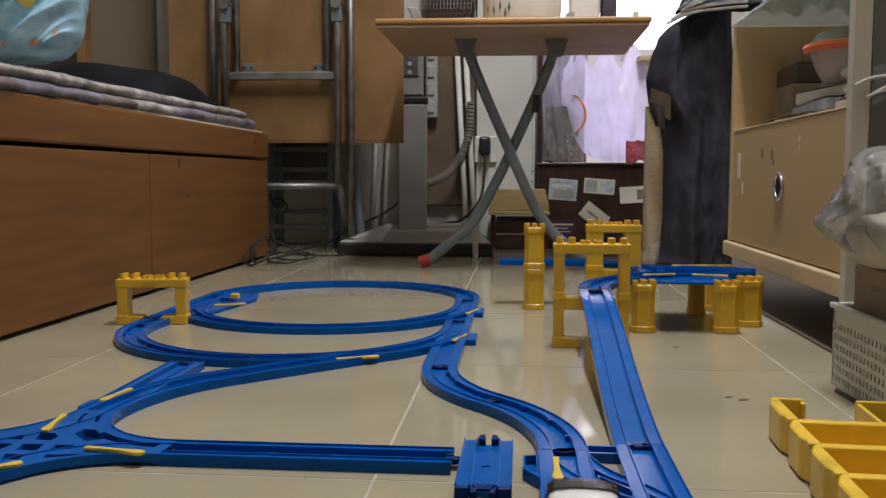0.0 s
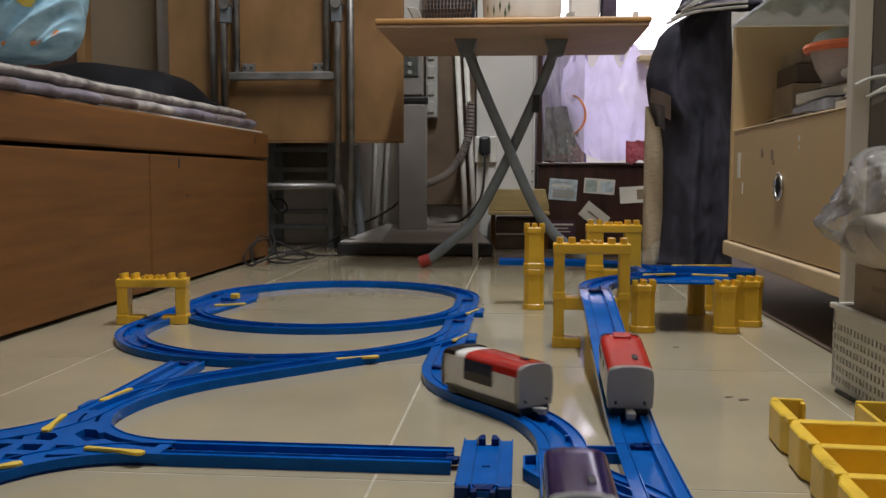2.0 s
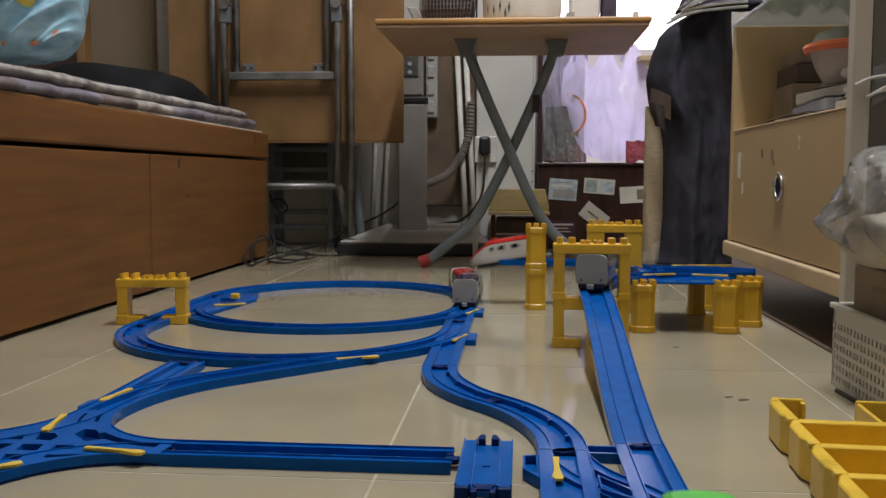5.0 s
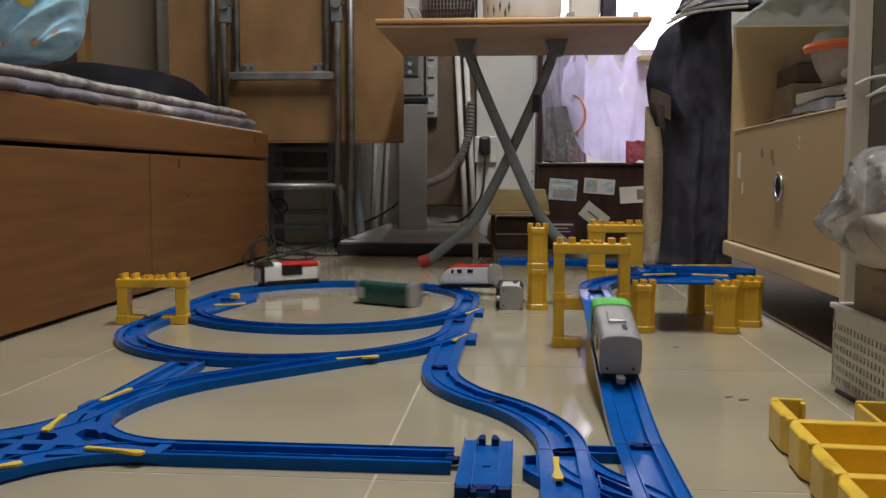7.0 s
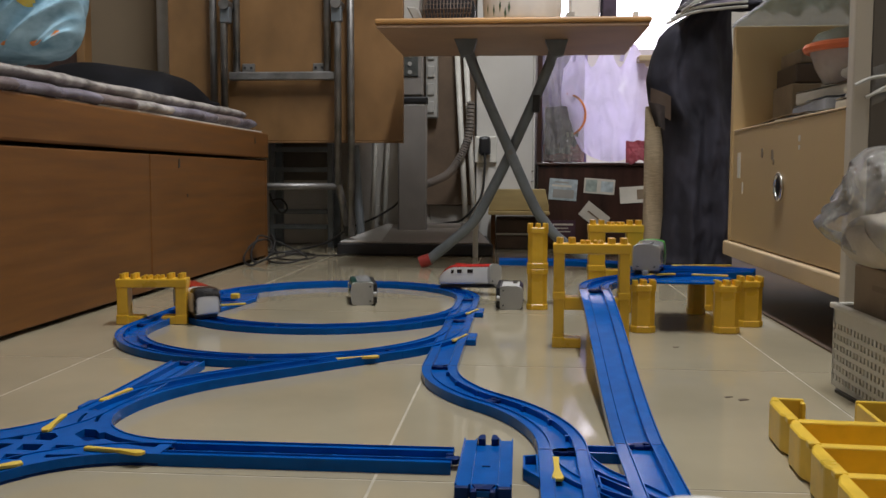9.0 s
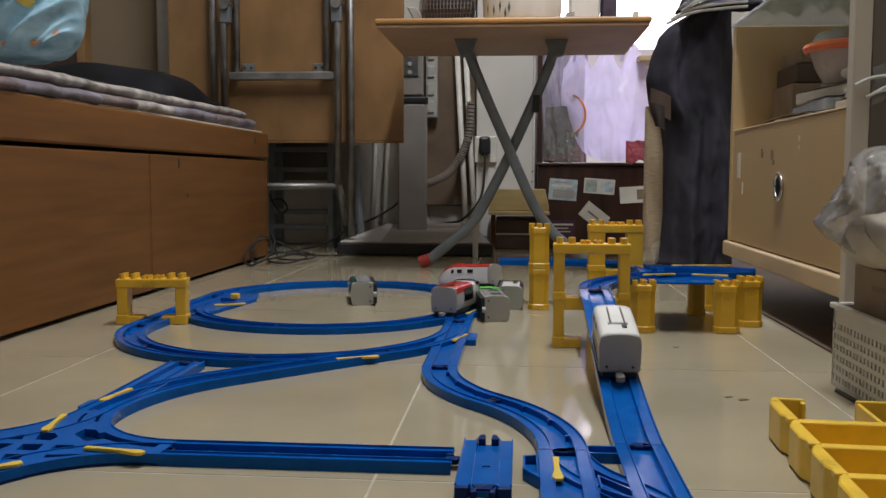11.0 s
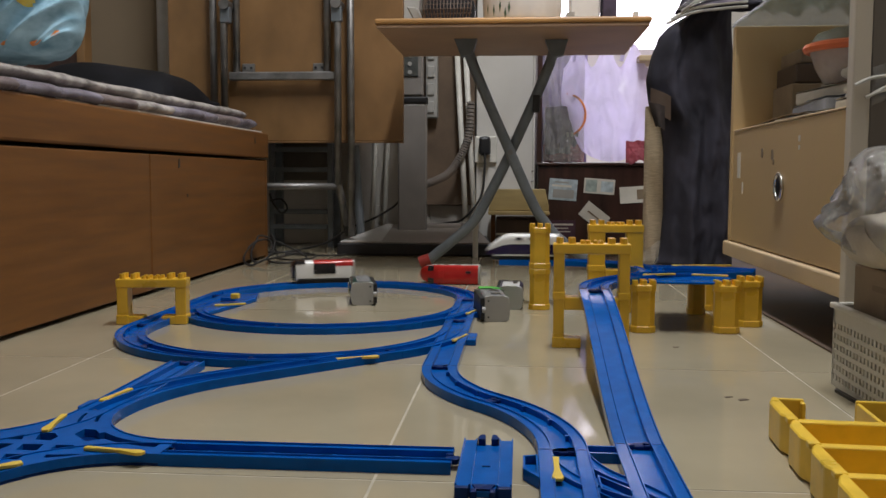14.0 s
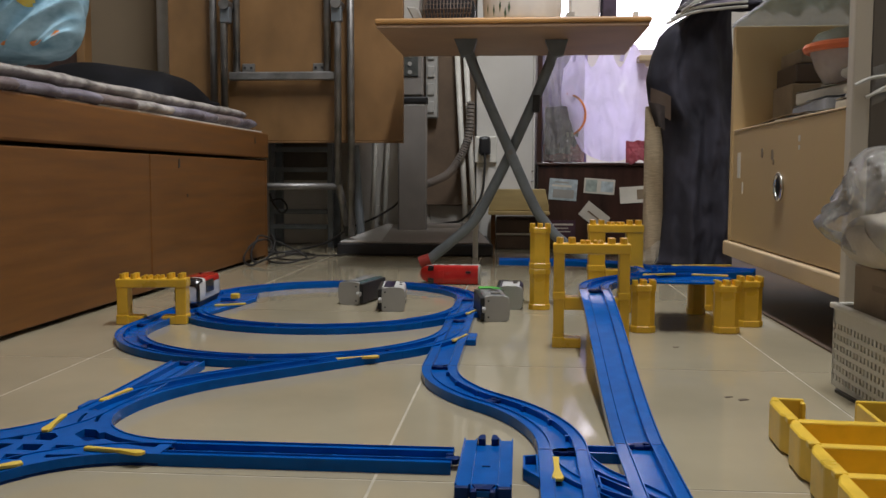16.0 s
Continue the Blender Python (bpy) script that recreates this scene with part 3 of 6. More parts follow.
def portal(x, y, rz, h, span, label, leg_w=0.017, d=0.026, bar=None, toes=False):
    """Two legs under a studded beam."""
    t = thing("toy_pier", label, "toy pier", pose(x, y, 0, 0, 0, rz), group="yellow toy piers")
    for sx in (-1, 1):
        cx = sx * (span - leg_w) / 2
        bm = box(cx - leg_w / 2, cx + leg_w / 2, -d / 2, d / 2, 0.012, h - 0.008, 0.0015)
        box(cx - leg_w / 2 - 0.001, cx + leg_w / 2 + 0.001, -d / 2 - 0.001, d / 2 + 0.001, 0, 0.014, 0.0015, bm=bm)
        if bar:
            box(cx - leg_w / 2 - 0.001, cx + leg_w / 2 + 0.001, -d / 2 - 0.001, d / 2 + 0.001, bar - 0.005, bar + 0.005, 0.0015, bm=bm)
        part("leg", bm, M["yellow"], t)
        if toes:
            part("foot", box(min(cx, cx - sx * 0.028), max(cx, cx - sx * 0.028), -d / 2, d / 2, 0, 0.012, 0.0015), M["yellow"], t)
    part("beam", box(-span / 2 - 0.001, span / 2 + 0.001, -d / 2 - 0.001, d / 2 + 0.001, h - 0.0125, h, 0.0015), M["yellow"], t)
    if bar:
        part("cross_bar", box(-span / 2 + leg_w, span / 2 - leg_w, -d / 2, d / 2, bar - 0.018, bar - 0.002, 0.0015), M["yellow"], t)
    bm = None
    for sx in (-0.42, -0.26, -0.12, -0.05, 0.05, 0.12, 0.26, 0.42):
        for sy in (-1, 1):
            bm = stud(sx * span, sy * d * 0.3, h, bm, 0.0045 if abs(sx) > 0.2 else 0.003, 0.007 if abs(sx) > 0.2 else 0.004)
    part("studs", bm, M["yellow"], t)
    return t


PIERS = {}


def build_piers():
    PIERS["front"] = portal(0.090, 1.158, -2, 0.131, 0.094, "tall yellow toy portal pier carrying the ramp rail", leg_w=0.0135, bar=0.066, toes=True)
    PIERS["tower"] = pillar(0.0235, 1.484, 0, 2, "two stacked yellow toy pier blocks standing alone")
    PIERS["back"] = portal(0.148, 1.47, 0, 0.139, 0.085, "tall yellow toy portal pier behind the ramp", leg_w=0.026, bar=0.07)
    pillar(0.171, 1.28, 0, 1, "single yellow toy pier block under the raised rail")
    pillar(0.277, 1.46, 0, 1, "single yellow toy pier block under the raised rail", w=0.028)
    pillar(0.285, 1.285, 0, 1, "yellow toy pier block standing beside another", w=0.036)
    pillar(0.331, 1.345, 0, 1, "yellow toy pier block standing beside another", w=0.036)
    pillar(0.315, 1.5, 0, 1, "yellow toy pier block behind the raised rail", w=0.034)
    PIERS["left"] = portal(-0.5275, 1.279, 8, 0.066, 0.098, "low yellow toy portal pier over the track", leg_w=0.0155, toes=True)
    # ladder-like pier block lying flat near the basket
    t = thing("lying_toy_pier", "yellow toy pier lying on its side on the tiles", "toy pier", pose(0.207, 0.778, 0, 0, 0, -3.5))
    n, step, hh = 6, 0.0645, 0.031
    for k in range(n):
        y = 0.0 if k == 0 else -0.008 - k * step
        y1 = -0.008 - (k + 1) * step
        bm = prism([(0.0048, y), (-0.0005, y - 0.018), (0.0, y1 + 0.016), (0.0062, y1), (0.0115, y1), (0.0095, y)], 0.0015, hh, bevel=0.0012)
        part("side_facet", bm, M["lemon"], t)
        part("side_foot", prism([(0.005, y - 0.006), (0.0025, y - 0.016), (0.0025, y1 + 0.02), (0.006, y1 + 0.008), (0.01, y1 + 0.008), (0.01, y - 0.006)], 0, 0.0014), M["lemon"], t)
    part("end_wall", box(0.0065, 0.030, -0.0045, -0.0002, 0.0, hh - 0.0005, 0.0012), M["lemon"], t)
    part("inner_wall", box(0.0262, 0.0298, -0.012, -0.0047, 0.0, hh - 0.002, 0.001), M["lemon"], t)
    part("end_wall", box(0.071, 0.12, -0.0045, -0.0002, 0.0, hh - 0.0005, 0.0012), M["lemon"], t)
    part("inner_wall", box(0.071, 0.0745, -0.066, -0.0047, 0.0, hh - 0.002, 0.001), M["lemon"], t)
    part("tray", box(0.0098, 0.15, -n * step, -0.067, 0.001, 0.004), M["lemon"], t)
    for k in range(6):
        y = -0.0665 - step * k
        part("rung", box(0.0086, 0.155, y - 0.010, y, 0.0042, hh - 0.001, 0.0012), M["lemon"], t)
        part("peg", box(0.0012, 0.0062, y - 0.010, y - 0.0005, hh - 0.003, hh + 0.0012, 0.001), M["lemon"], t)


build_piers()


# ---- toy railcars ----
HALF_RING = [(0.482, 0.0), (0.498, 0.08), (0.5, 0.32), (0.5, 0.54), (0.498, 0.71), (0.49, 0.83), (0.462, 0.92), (0.38, 0.968), (0.2, 0.992), (0.0, 1.0)]
RING = [(-x, z) for x, z in HALF_RING] + HALF_RING[-2::-1]
CAR_L, CAR_W, CAR_H = 0.118, 0.038, 0.0365


def stations(nose):
    """(y, width, top, bottom) from the flat rear to the front; nose says how the front is shaped."""
    out = [(0, 0.985, 0.985, 0.0), (0.0015, 1, 1, 0)] + [(y, 1, 1, 0) for y in (0.012, 0.024, 0.036, 0.048, 0.060, 0.070, 0.078)]
    if nose == "blunt":
        out += [(0.086, 1, 1, 0), (0.094, 1, 1, 0), (0.100, 0.99, 0.97, 0), (0.106, 0.97, 0.9, 0), (0.111, 0.93, 0.78, 0), (0.115, 0.86, 0.62, 0.0), (0.117, 0.7, 0.45, 0.05), (0.118, 0.4, 0.32, 0.1)]
    elif nose == "long":
        out += [(0.084, 0.99, 0.97, 0), (0.090, 0.97, 0.92, 0), (0.096, 0.93, 0.83, 0), (0.102, 0.87, 0.72, 0), (0.108, 0.78, 0.59, 0), (0.114, 0.64, 0.45, 0.02), (0.118, 0.45, 0.33, 0.06), (0.120, 0.2, 0.22, 0.1)]
    else:
        out += [(0.086, 1, 1, 0), (0.094, 1, 1, 0), (0.102, 1, 1, 0), (0.108, 0.99, 0.99, 0), (0.112, 0.98, 0.96, 0), (0.115, 0.95, 0.9, 0), (0.117, 0.9, 0.8, 0.02), (0.118, 0.8, 0.7, 0.06)]
    return out


def shell(st, r0=0, r1=None, y0=-1.0, y1=9.0, lift=0.0, close=True):
    """Part of a car's skin: rings r0 to r1, from y0 to y1, lifted off the body."""
    r1 = len(RING) - 1 if r1 is None else r1
    rows = [s for s in st if y0 <= s[0] <= y1]
    b = bmesh.new()
    g = []
    for y, w, top, bot in rows:
        row = []
        for k in range(r0, r1 + 1):
            x, z = RING[k]
            nx, nz = (x / 0.5) * (1 if z < 0.7 else 0.6), (0 if z < 0.5 else (z - 0.5) * 2)
            row.append(b.verts.new((x * w * CAR_W + lift * nx, y, 0.0075 + (bot + z * (top - bot)) * CAR_H + lift * nz)))
        g.append(row)
    for a, c in zip(g, g[1:]):
        for k in range(len(a) - 1):
            b.faces.new((a[k], a[k + 1], c[k + 1], c[k]))
    if close:
        b.faces.new(g[0][::-1])
        b.faces.new(g[-1])
        for a, c in zip(g, g[1:]):
            b.faces.new((a[0], c[0], c[-1], a[-1]))
    bmesh.ops.recalc_face_normals(b, faces=b.faces[:])
    return b


TOPK = (len(RING) - 1) // 2


def patch(st, side, z0, z1, y0, y1, lift):
    """A panel on one side (-1, 1) or both of the skin between ring steps."""
    k0, k1 = (z0, z1) if side < 0 else (len(RING) - 1 - z1, len(RING) - 1 - z0)
    b = shell(st, k0, k1, y0, y1, lift, close=False)
    bmesh.ops.solidify(b, geom=b.faces[:], thickness=-0.0004)
    return b


def railcar(label, style):
    t = thing("toy_railcar", label, "toy train")
    st = stations(style["nose"])
    part("body", shell(st), M[style["body"]], t, smooth=True)
    rw = style.get("roof_half", 5)
    b = shell(st, TOPK - rw, TOPK + rw, style.get("roof_y0", 0.001), style.get("roof_y1", 0.095), 0.0006, close=False)
    part("roof", b, M[style["roof"]], t, style["roof"] + " plastic roof", smooth=True)
    # rear end cap, a little proud of the body
    ring = [(x * 1.016 * CAR_W, 0.0070 + z * 1.026 * CAR_H) for x, z in RING]
    bm = prism([(x, z) for x, z in ring], 0, 0.0062, bevel=0.0010, m=Matrix(((1, 0, 0, 0), (0, 0, 1, -0.0015), (0, 1, 0, 0), (0, 0, 0, 1))))
    bmesh.ops.recalc_face_normals(bm, faces=bm.faces[:])
    part("rear_panel", bm, M[style.get("rear", "grey")], t, "plain grey rear end")
    for sx in (-1, 1):
        part("rear_peg", cyl((sx * 0.012, -0.0024, 0.0125), (sx * 0.012, 0, 0.0125), 0.0014, 8), M["black"], t)
    # chassis, wheels, coupler
    part("chassis", box(-0.0162, 0.0162, -0.0006, 0.110, 0.0008, 0.0072, 0.001), M["black"], t)
    for y in (0.026, 0.088):
        for sx in (-1, 1):
            part("wheel", cyl((sx * 0.0115, y, 0.0068), (sx * 0.0155, y, 0.0068), 0.0068, 14), M["black"], t)
    bm = box(-0.0035, 0.0035, -0.010, 0.006, 0.003, 0.0065, 0.001)
    cyl((0, -0.010, 0.0025), (0, -0.010, 0.0075), 0.0042, 12, bm)
    part("coupler", bm, M["grey"], t, "grey plastic coupler")
    part("roof_switch", box(0.003, 0.0075, 0.016, 0.026, CAR_H + 0.0068, CAR_H + 0.0092, 0.0006), M["black"], t)
    for kind, side, z0, z1, y0, y1, col, lift in style.get("panels", ()):
        for sd in ((-1, 1) if side == 0 else (side,)):
            part(kind, patch(st, sd, z0, z1, y0, y1, lift), M[col], t)
    for kind, x0, x1, y0, y1, z0, z1, col in style.get("boxes", ()):
        part(kind, box(x0, x1, y0, y1, z0, z1, 0.0008), M[col], t)
    return t


CARS = {}


def build_cars():
    big = ("side_window", 0, 3, 5, 0.047, 0.079, "window", 0.0009)
    CARS["a"] = railcar("white toy railcar with red roof and dark side window", dict(
        nose="flat", body="white", roof="red", roof_half=5, roof_y1=0.079,
        panels=[("side_window", 0, 2, 5, 0.036, 0.0785, "window", 0.0009), ("skirt", 0, 0, 1, 0.001, 0.11, "black", 0.0007),
                ("windscreen", 0, 5, 9, 0.094, 0.112, "window", 0.0011), ("front_mask", 0, 0, 9, 0.112, 0.119, "window", 0.0010), ("door", 0, 2, 4, 0.094, 0.101, "window", 0.0009)]))
    CARS["b"] = railcar("white toy railcar with purple roof and dark side lettering", dict(
        nose="long", body="white", roof="purple", roof_half=4, roof_y1=0.12,
        panels=[("side_bar", 0, 3, 4, 0.035, 0.060, "window", 0.0008), ("side_bar", 0, 3, 4, 0.070, 0.078, "window", 0.0008), ("skirt", 0, 0, 1, 0.001, 0.11, "purple", 0.0007)]))
    CARS["c"] = railcar("white toy railcar with red roof and row of small windows", dict(
        nose="long", body="white", roof="red", roof_half=4, roof_y1=0.1205,
        panels=[("side_window", 0, 3, 4, 0.077, 0.0845, "window", 0.0008), ("side_window", 0, 3, 4, 0.059, 0.0705, "window", 0.0008),
                ("side_window", 0, 3, 4, 0.035, 0.0485, "window", 0.0008), ("windscreen", 0, 6, 8, 0.0895, 0.1025, "window", 0.0011)],
        boxes=[("roof_unit", -0.008, 0.008, 0.07, 0.082, CAR_H + 0.0068, CAR_H + 0.0098, "red")]))
    CARS["g"] = railcar("dark green toy railcar with silver sides", dict(
        nose="blunt", body="green", roof="green", roof_half=6, roof_y1=0.1,
        panels=[("stripe", 0, 1, 4, 0.001, 0.1, "silver", 0.0007), ("windscreen", 0, 5, 9, 0.1, 0.112, "silver", 0.0011)],
        boxes=[("roof_unit", -0.009, 0.009, 0.088, 0.1, CAR_H + 0.0062, CAR_H + 0.0095, "silver")]))
    CARS["d"] = railcar("silver toy railcar with bright green front", dict(
        nose="flat", body="silver", roof="silver", roof_half=5, roof_y1=0.087,
        panels=[("front_band", 0, 0, 9, 0.086, 0.1155, "lime", 0.0011), ("side_window", 0, 2, 4, 0.024, 0.036, "window", 0.0009), ("side_window", 0, 2, 4, 0.060, 0.07, "window", 0.0009)],
        boxes=[("roof_unit", -0.0085, 0.0085, 0.034, 0.062, CAR_H + 0.0065, CAR_H + 0.0105, "silver")]))
    CARS["e"] = railcar("white toy railcar with purple sides and grey roof lines", dict(
        nose="long", body="purple", roof="white", roof_half=6, roof_y1=0.1205,
        panels=[("skirt", 0, 0, 1, 0.001, 0.11, "white", 0.0007), ("side_bar", 0, 4, 5, 0.035, 0.0485, "window", 0.001), ("side_bar", 0, 4, 5, 0.059, 0.0705, "window", 0.001)],
        boxes=[("roof_line", -0.0075, -0.0055, 0.03, 0.075, CAR_H + 0.0058, CAR_H + 0.0086, "brown_grey"), ("roof_line", 0.0055, 0.0075, 0.03, 0.075, CAR_H + 0.0058, CAR_H + 0.0086, "brown_grey"),
               ("roof_line", -0.0095, 0.0095, 0.026, 0.03, CAR_H + 0.0058, CAR_H + 0.0086, "brown_grey")]))


build_cars()


def ride(way, s):
    """The pose of a car whose rear end has gone s metres along a way; it rests on its two wheel sets."""
    a, b = Vector(way.at(s + 0.026)), Vector(way.at(s + 0.088))
    d = (b - a).normalized()
    side = d.cross(Vector((0, 0, 1))).normalized()
    up = side.cross(d)
    o = a - d * 0.026 + up * 0.0083
    return Matrix(((side.x, d.x, up.x, o.x), (side.y, d.y, up.y, o.y), (side.z, d.z, up.z, o.z), (0, 0, 0, 1)))


def along(way, table, step=0.1, until=99):
    """Rows at even steps from a table of (seconds, metres along the way)."""
    ts, ss = [t for t, _ in table], [s for _, s in table]
    n = round((min(ts[-1], until) - ts[0]) / step)
    return [(ts[0] + i * step, ride(way, float(np.interp(ts[0] + i * step, ts, ss)))) for i in range(n + 1)]


# ---- bed and what lies on it ----
def build_bed():
    t = thing("bed", "low varnished wooden bed box with drawer fronts", "bed")
    bx, y0, y1 = -0.661, 0.3, 2.366
    # plinth and inner box coloured near-black for the shade in the bed's gaps
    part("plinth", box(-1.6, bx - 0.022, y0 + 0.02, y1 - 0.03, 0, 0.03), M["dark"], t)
    part("end_panel", box(-1.6, bx - 0.0005, y1 - 0.018, y1, 0.0, 0.256, 0.002), M["bedwood"], t)
    part("drawer_front", box(bx - 0.02, bx, y0, 1.598, 0.007, 0.2520, 0.002), M["bedwood"], t)
    part("drawer_front", box(bx - 0.02, bx, 1.601, y1 - 0.02, 0.007, 0.2520, 0.002), M["bedwood"], t)
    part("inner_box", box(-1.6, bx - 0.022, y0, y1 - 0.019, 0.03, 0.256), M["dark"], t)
    part("side_rail", box(-1.6, bx + 0.003, y0, y1 + 0.002, 0.2585, 0.323, 0.004), M["bedwood"], t)
    part("stain", prism([(0, 0), (0.011, 0.002), (0.009, 0.02), (0.002, 0.016)], 0, 0.0006, m=Matrix(((0, 0, 1, bx), (1, 0, 0, 1.735), (0, 1, 0, 0.228), (0, 0, 0, 1)))), M["cable"], t, "dark scuff on the drawer front")
    part("knot", cyl((bx - 0.001, 1.783, 0.174), (bx + 0.0006, 1.783, 0.174), 0.0035, 10), M["cable"], t)
    part("stain", prism([(0, 0), (0.012, 0.001), (0.008, 0.018), (0.003, 0.015)], 0, 0.0006, m=Matrix(((0, 0, 1, bx + 0.003), (1, 0, 0, 2.24), (0, 1, 0, 0.293), (0, 0, 0, 1)))), M["cable"], t)


def drape(y):
    """How the blanket lies along the bed: sideways shift, lift and thickness."""
    k = (2.34 - y) / 1.22
    return 0.026 * k, 0.006 - 0.015 * k, 1.2 - 0.2 * k


def roll(x, y0, y1, z, r, seed, flat=0.75, n=40):
    """A long soft fold of cloth, lumpy along its length."""
    b = bmesh.new()
    rings = []
    for i in range(n + 1):
        f = i / n
        y = y0 + (y1 - y0) * f
        s = 1 + 0.16 * noise.noise((seed, y * 7, 0)) - 0.25 * max(0, abs(f - 0.5) * 2 - 0.96) * 20
        dx, dz, th = drape(y)
        row = []
        for k in range(12):
            a = k * math.pi / 6
            q = 1 + 0.14 * noise.noise((seed + 5, y * 22, k * 0.9)) + 0.05 * noise.noise((seed + 9, y * 90, k * 2.0))
            row.append(b.verts.new((x + dx + r * 2.2 * math.cos(a) * s * q, y, z + dz + r * th * flat * math.sin(a) * s * q)))
        rings.append(row)
    for r0, r1 in zip(rings, rings[1:]):
        for k in range(12):
            b.faces.new((r0[k], r0[(k + 1) % 12], r1[(k + 1) % 12], r1[k]))
    b.faces.new(rings[0][::-1])
    b.faces.new(rings[-1])
    bmesh.ops.recalc_face_normals(b, faces=b.faces[:])
    return b


def build_bedding():
    t = thing("mattress_pad", "thin white mattress pad on the bed", "mattress")
    part("pad", box(-1.58, -0.668, 0.32, 2.35, 0.3235, 0.3275, 0.002), M["offwhite"], t)
    t = thing("folded_blanket", "folded fuzzy blanket in grey, violet and brown stripes", "blanket")
    cols = ["blanket_c", "blanket_b", "blanket", "blanket_c", "blanket_b", "blanket_b", "blanket_c", "blanket", "blanket_b", "blanket_b", "blanket_c", "blanket_b"]
    ys = [0.4, 0.62, 0.8, 1.0, 1.17, 1.28, 1.42, 1.57, 1.75, 1.93, 2.03, 2.2, 2.345]
    for i, c in enumerate(cols):
        part("lower_fold", roll(-0.712, ys[i] - 0.006, ys[i + 1] + 0.006, 0.340, 0.0155, i * 3.7, n=12), M[c], t, smooth=True)
    part("top_fold", roll(-0.73, 0.4, 2.34, 0.3635, 0.0135, 31.0, n=130), M["blanket"], t, "pale grey fuzzy upper fold", smooth=True)
    fuzz = bmesh.new()
    rnd = random.Random(5)
    for _ in range(5000):
        y, dx = rnd.uniform(0.9, 2.34), rnd.uniform(-0.028, 0.034)
        top = rnd.random() < 0.6
        c = Vector((-0.73 + dx, y, 0.3725 - 0.004 * (dx / 0.03) ** 2)) if top else Vector((-0.682 + rnd.uniform(-0.006, 0.002), y, rnd.uniform(0.329, 0.35)))
        d = Vector((rnd.uniform(-0.3, 1), rnd.uniform(-0.6, 0.6), rnd.uniform(0.2, 1.2))).normalized() * rnd.uniform(0.002, 0.0055)
        c += Vector((drape(y)[0], 0, drape(y)[1] - 0.0015))
        e = Vector((0, 0.0005, 0))
        fuzz.faces.new([fuzz.verts.new(p) for p in (c - e, c + e, c + d)])
    part("fuzz", fuzz, M["blanket"], t)["kind"] = "stuff"
    part("sheet", box(-1.5, -0.735, 0.4, 2.34, 0.33, 0.366, 0.01), M["blanket"], t)
    # black cushion
    t = thing("black_cushion", "flat black cushion lying on the blanket", "cushion")

    def cu(u, v):
        x, y = -1.15 + 0.385 * u, 1.93 + 0.38 * v
        e = (1 - abs(2 * u - 1) ** (2.6 if u < 0.5 else 9)) * (1 - abs(2 * v - 1) ** 3)
        return (x, y, 0.372 + 0.098 * max(0, e) ** 0.6 * (1.08 - 0.52 * max(0, u - 0.35)) + 0.004 * noise.noise((u * 5, v * 5, 3)))
    part("cover", cloth(cu, 24, 20, 0.004), M["cushion"], t, smooth=True)
    part("base", box(-1.12, -0.79, 1.95, 2.29, 0.366, 0.374, 0.003), M["cushion"], t)
    t = thing("black_pouch", "thin black pouch on the end of the bed", "pouch")
    part("pouch", box(-0.90, -0.772, 2.2, 2.335, 0.3665, 0.402, 0.008), M["cushion"], t)
    # hanging blue printed bundle
    t = thing("printed_bundle", "pale blue cloth bundle with orange print hanging over the bed", "cloth bundle")

    def bu(u, v):
        a, b = u * 2 * math.pi, v * math.pi
        r = math.sin(b) ** 0.24
        ca, sa = math.cos(a), math.sin(a)
        cx = math.copysign(abs(ca) ** 0.6, ca)
        x, z = 0.182 * r * cx, 0.168 * math.copysign(abs(math.cos(b)) ** 0.85, math.cos(b))
        ph = (x * 0.62 - z + 0.02 * noise.noise((x * 9, z * 9, 1)) + 1.3 * (x + 0.05) ** 2) * 2 * math.pi / 0.048
        ridge = (1 - abs(math.sin(ph * 0.5))) ** 1.3 + 0.35 * (1 - abs(math.sin(ph * 1.15 + 3 * noise.noise((x * 6, z * 6, 8)))))
        fine = noise.noise((x * 22, z * 34 - x * 20, 4))
        return (-1.04 + x * (1 + 0.03 * ridge), 1.76 + 0.13 * r * sa - (0.026 * ridge + 0.007 * fine) * r, 0.602 + z + 0.014 * cx * r + 0.004 * ridge)
    part("cloth", cloth(bu, 200, 150), M["pillow"], t, smooth=True)
    part("strap", box(-1.06, -1.02, 1.757, 1.763, 0.75, 2.499), M["pillow"], t, "cloth strap reaching up")
    for k, (a, v, w) in enumerate([(-0.95, 0.62, 0.020), (-0.42, 0.78, 0.018), (-1.75, 0.68, 0.016), (-1.45, 0.74, 0.013), (-0.75, 0.84, 0.018), (-2.0, 0.8, 0.015), (-0.95, 0.64, 0.013), (-1.2, 0.84, 0.012), (-1.6, 0.86, 0.012)]):
        u = (a % (2 * math.pi)) / (2 * math.pi)

        def pt(du, dv, u=u, v=v):
            p = Vector(bu(u + du, v + dv))
            c = Vector((-1.035, 1.76, 0.6))
            return p + (p - c).normalized() * 0.0012
        ring = [pt(w * 0.9 * math.cos(i * 0.7) * (1 + 0.25 * math.sin(i * 2.1 + k)), w * 1.5 * math.sin(i * 0.7)) for i in range(9)]
        b = bmesh.new()
        c = b.verts.new(pt(0, 0))
        vs = [b.verts.new(p) for p in ring]
        for i in range(9):
            b.faces.new((c, vs[i], vs[(i + 1) % 9]))
        part("print", b, M["orange" if k % 3 else "lever"], t, "orange print on the cloth")
    # wooden post on which it hangs and boards behind the bed
    t = thing("wooden_screen", "brown wooden head board behind the bed", "head board")
    part("board", box(-1.6, -1.205, 2.44, 2.47, 0.325, 1.3, 0.003), M["doorbrown"], t)
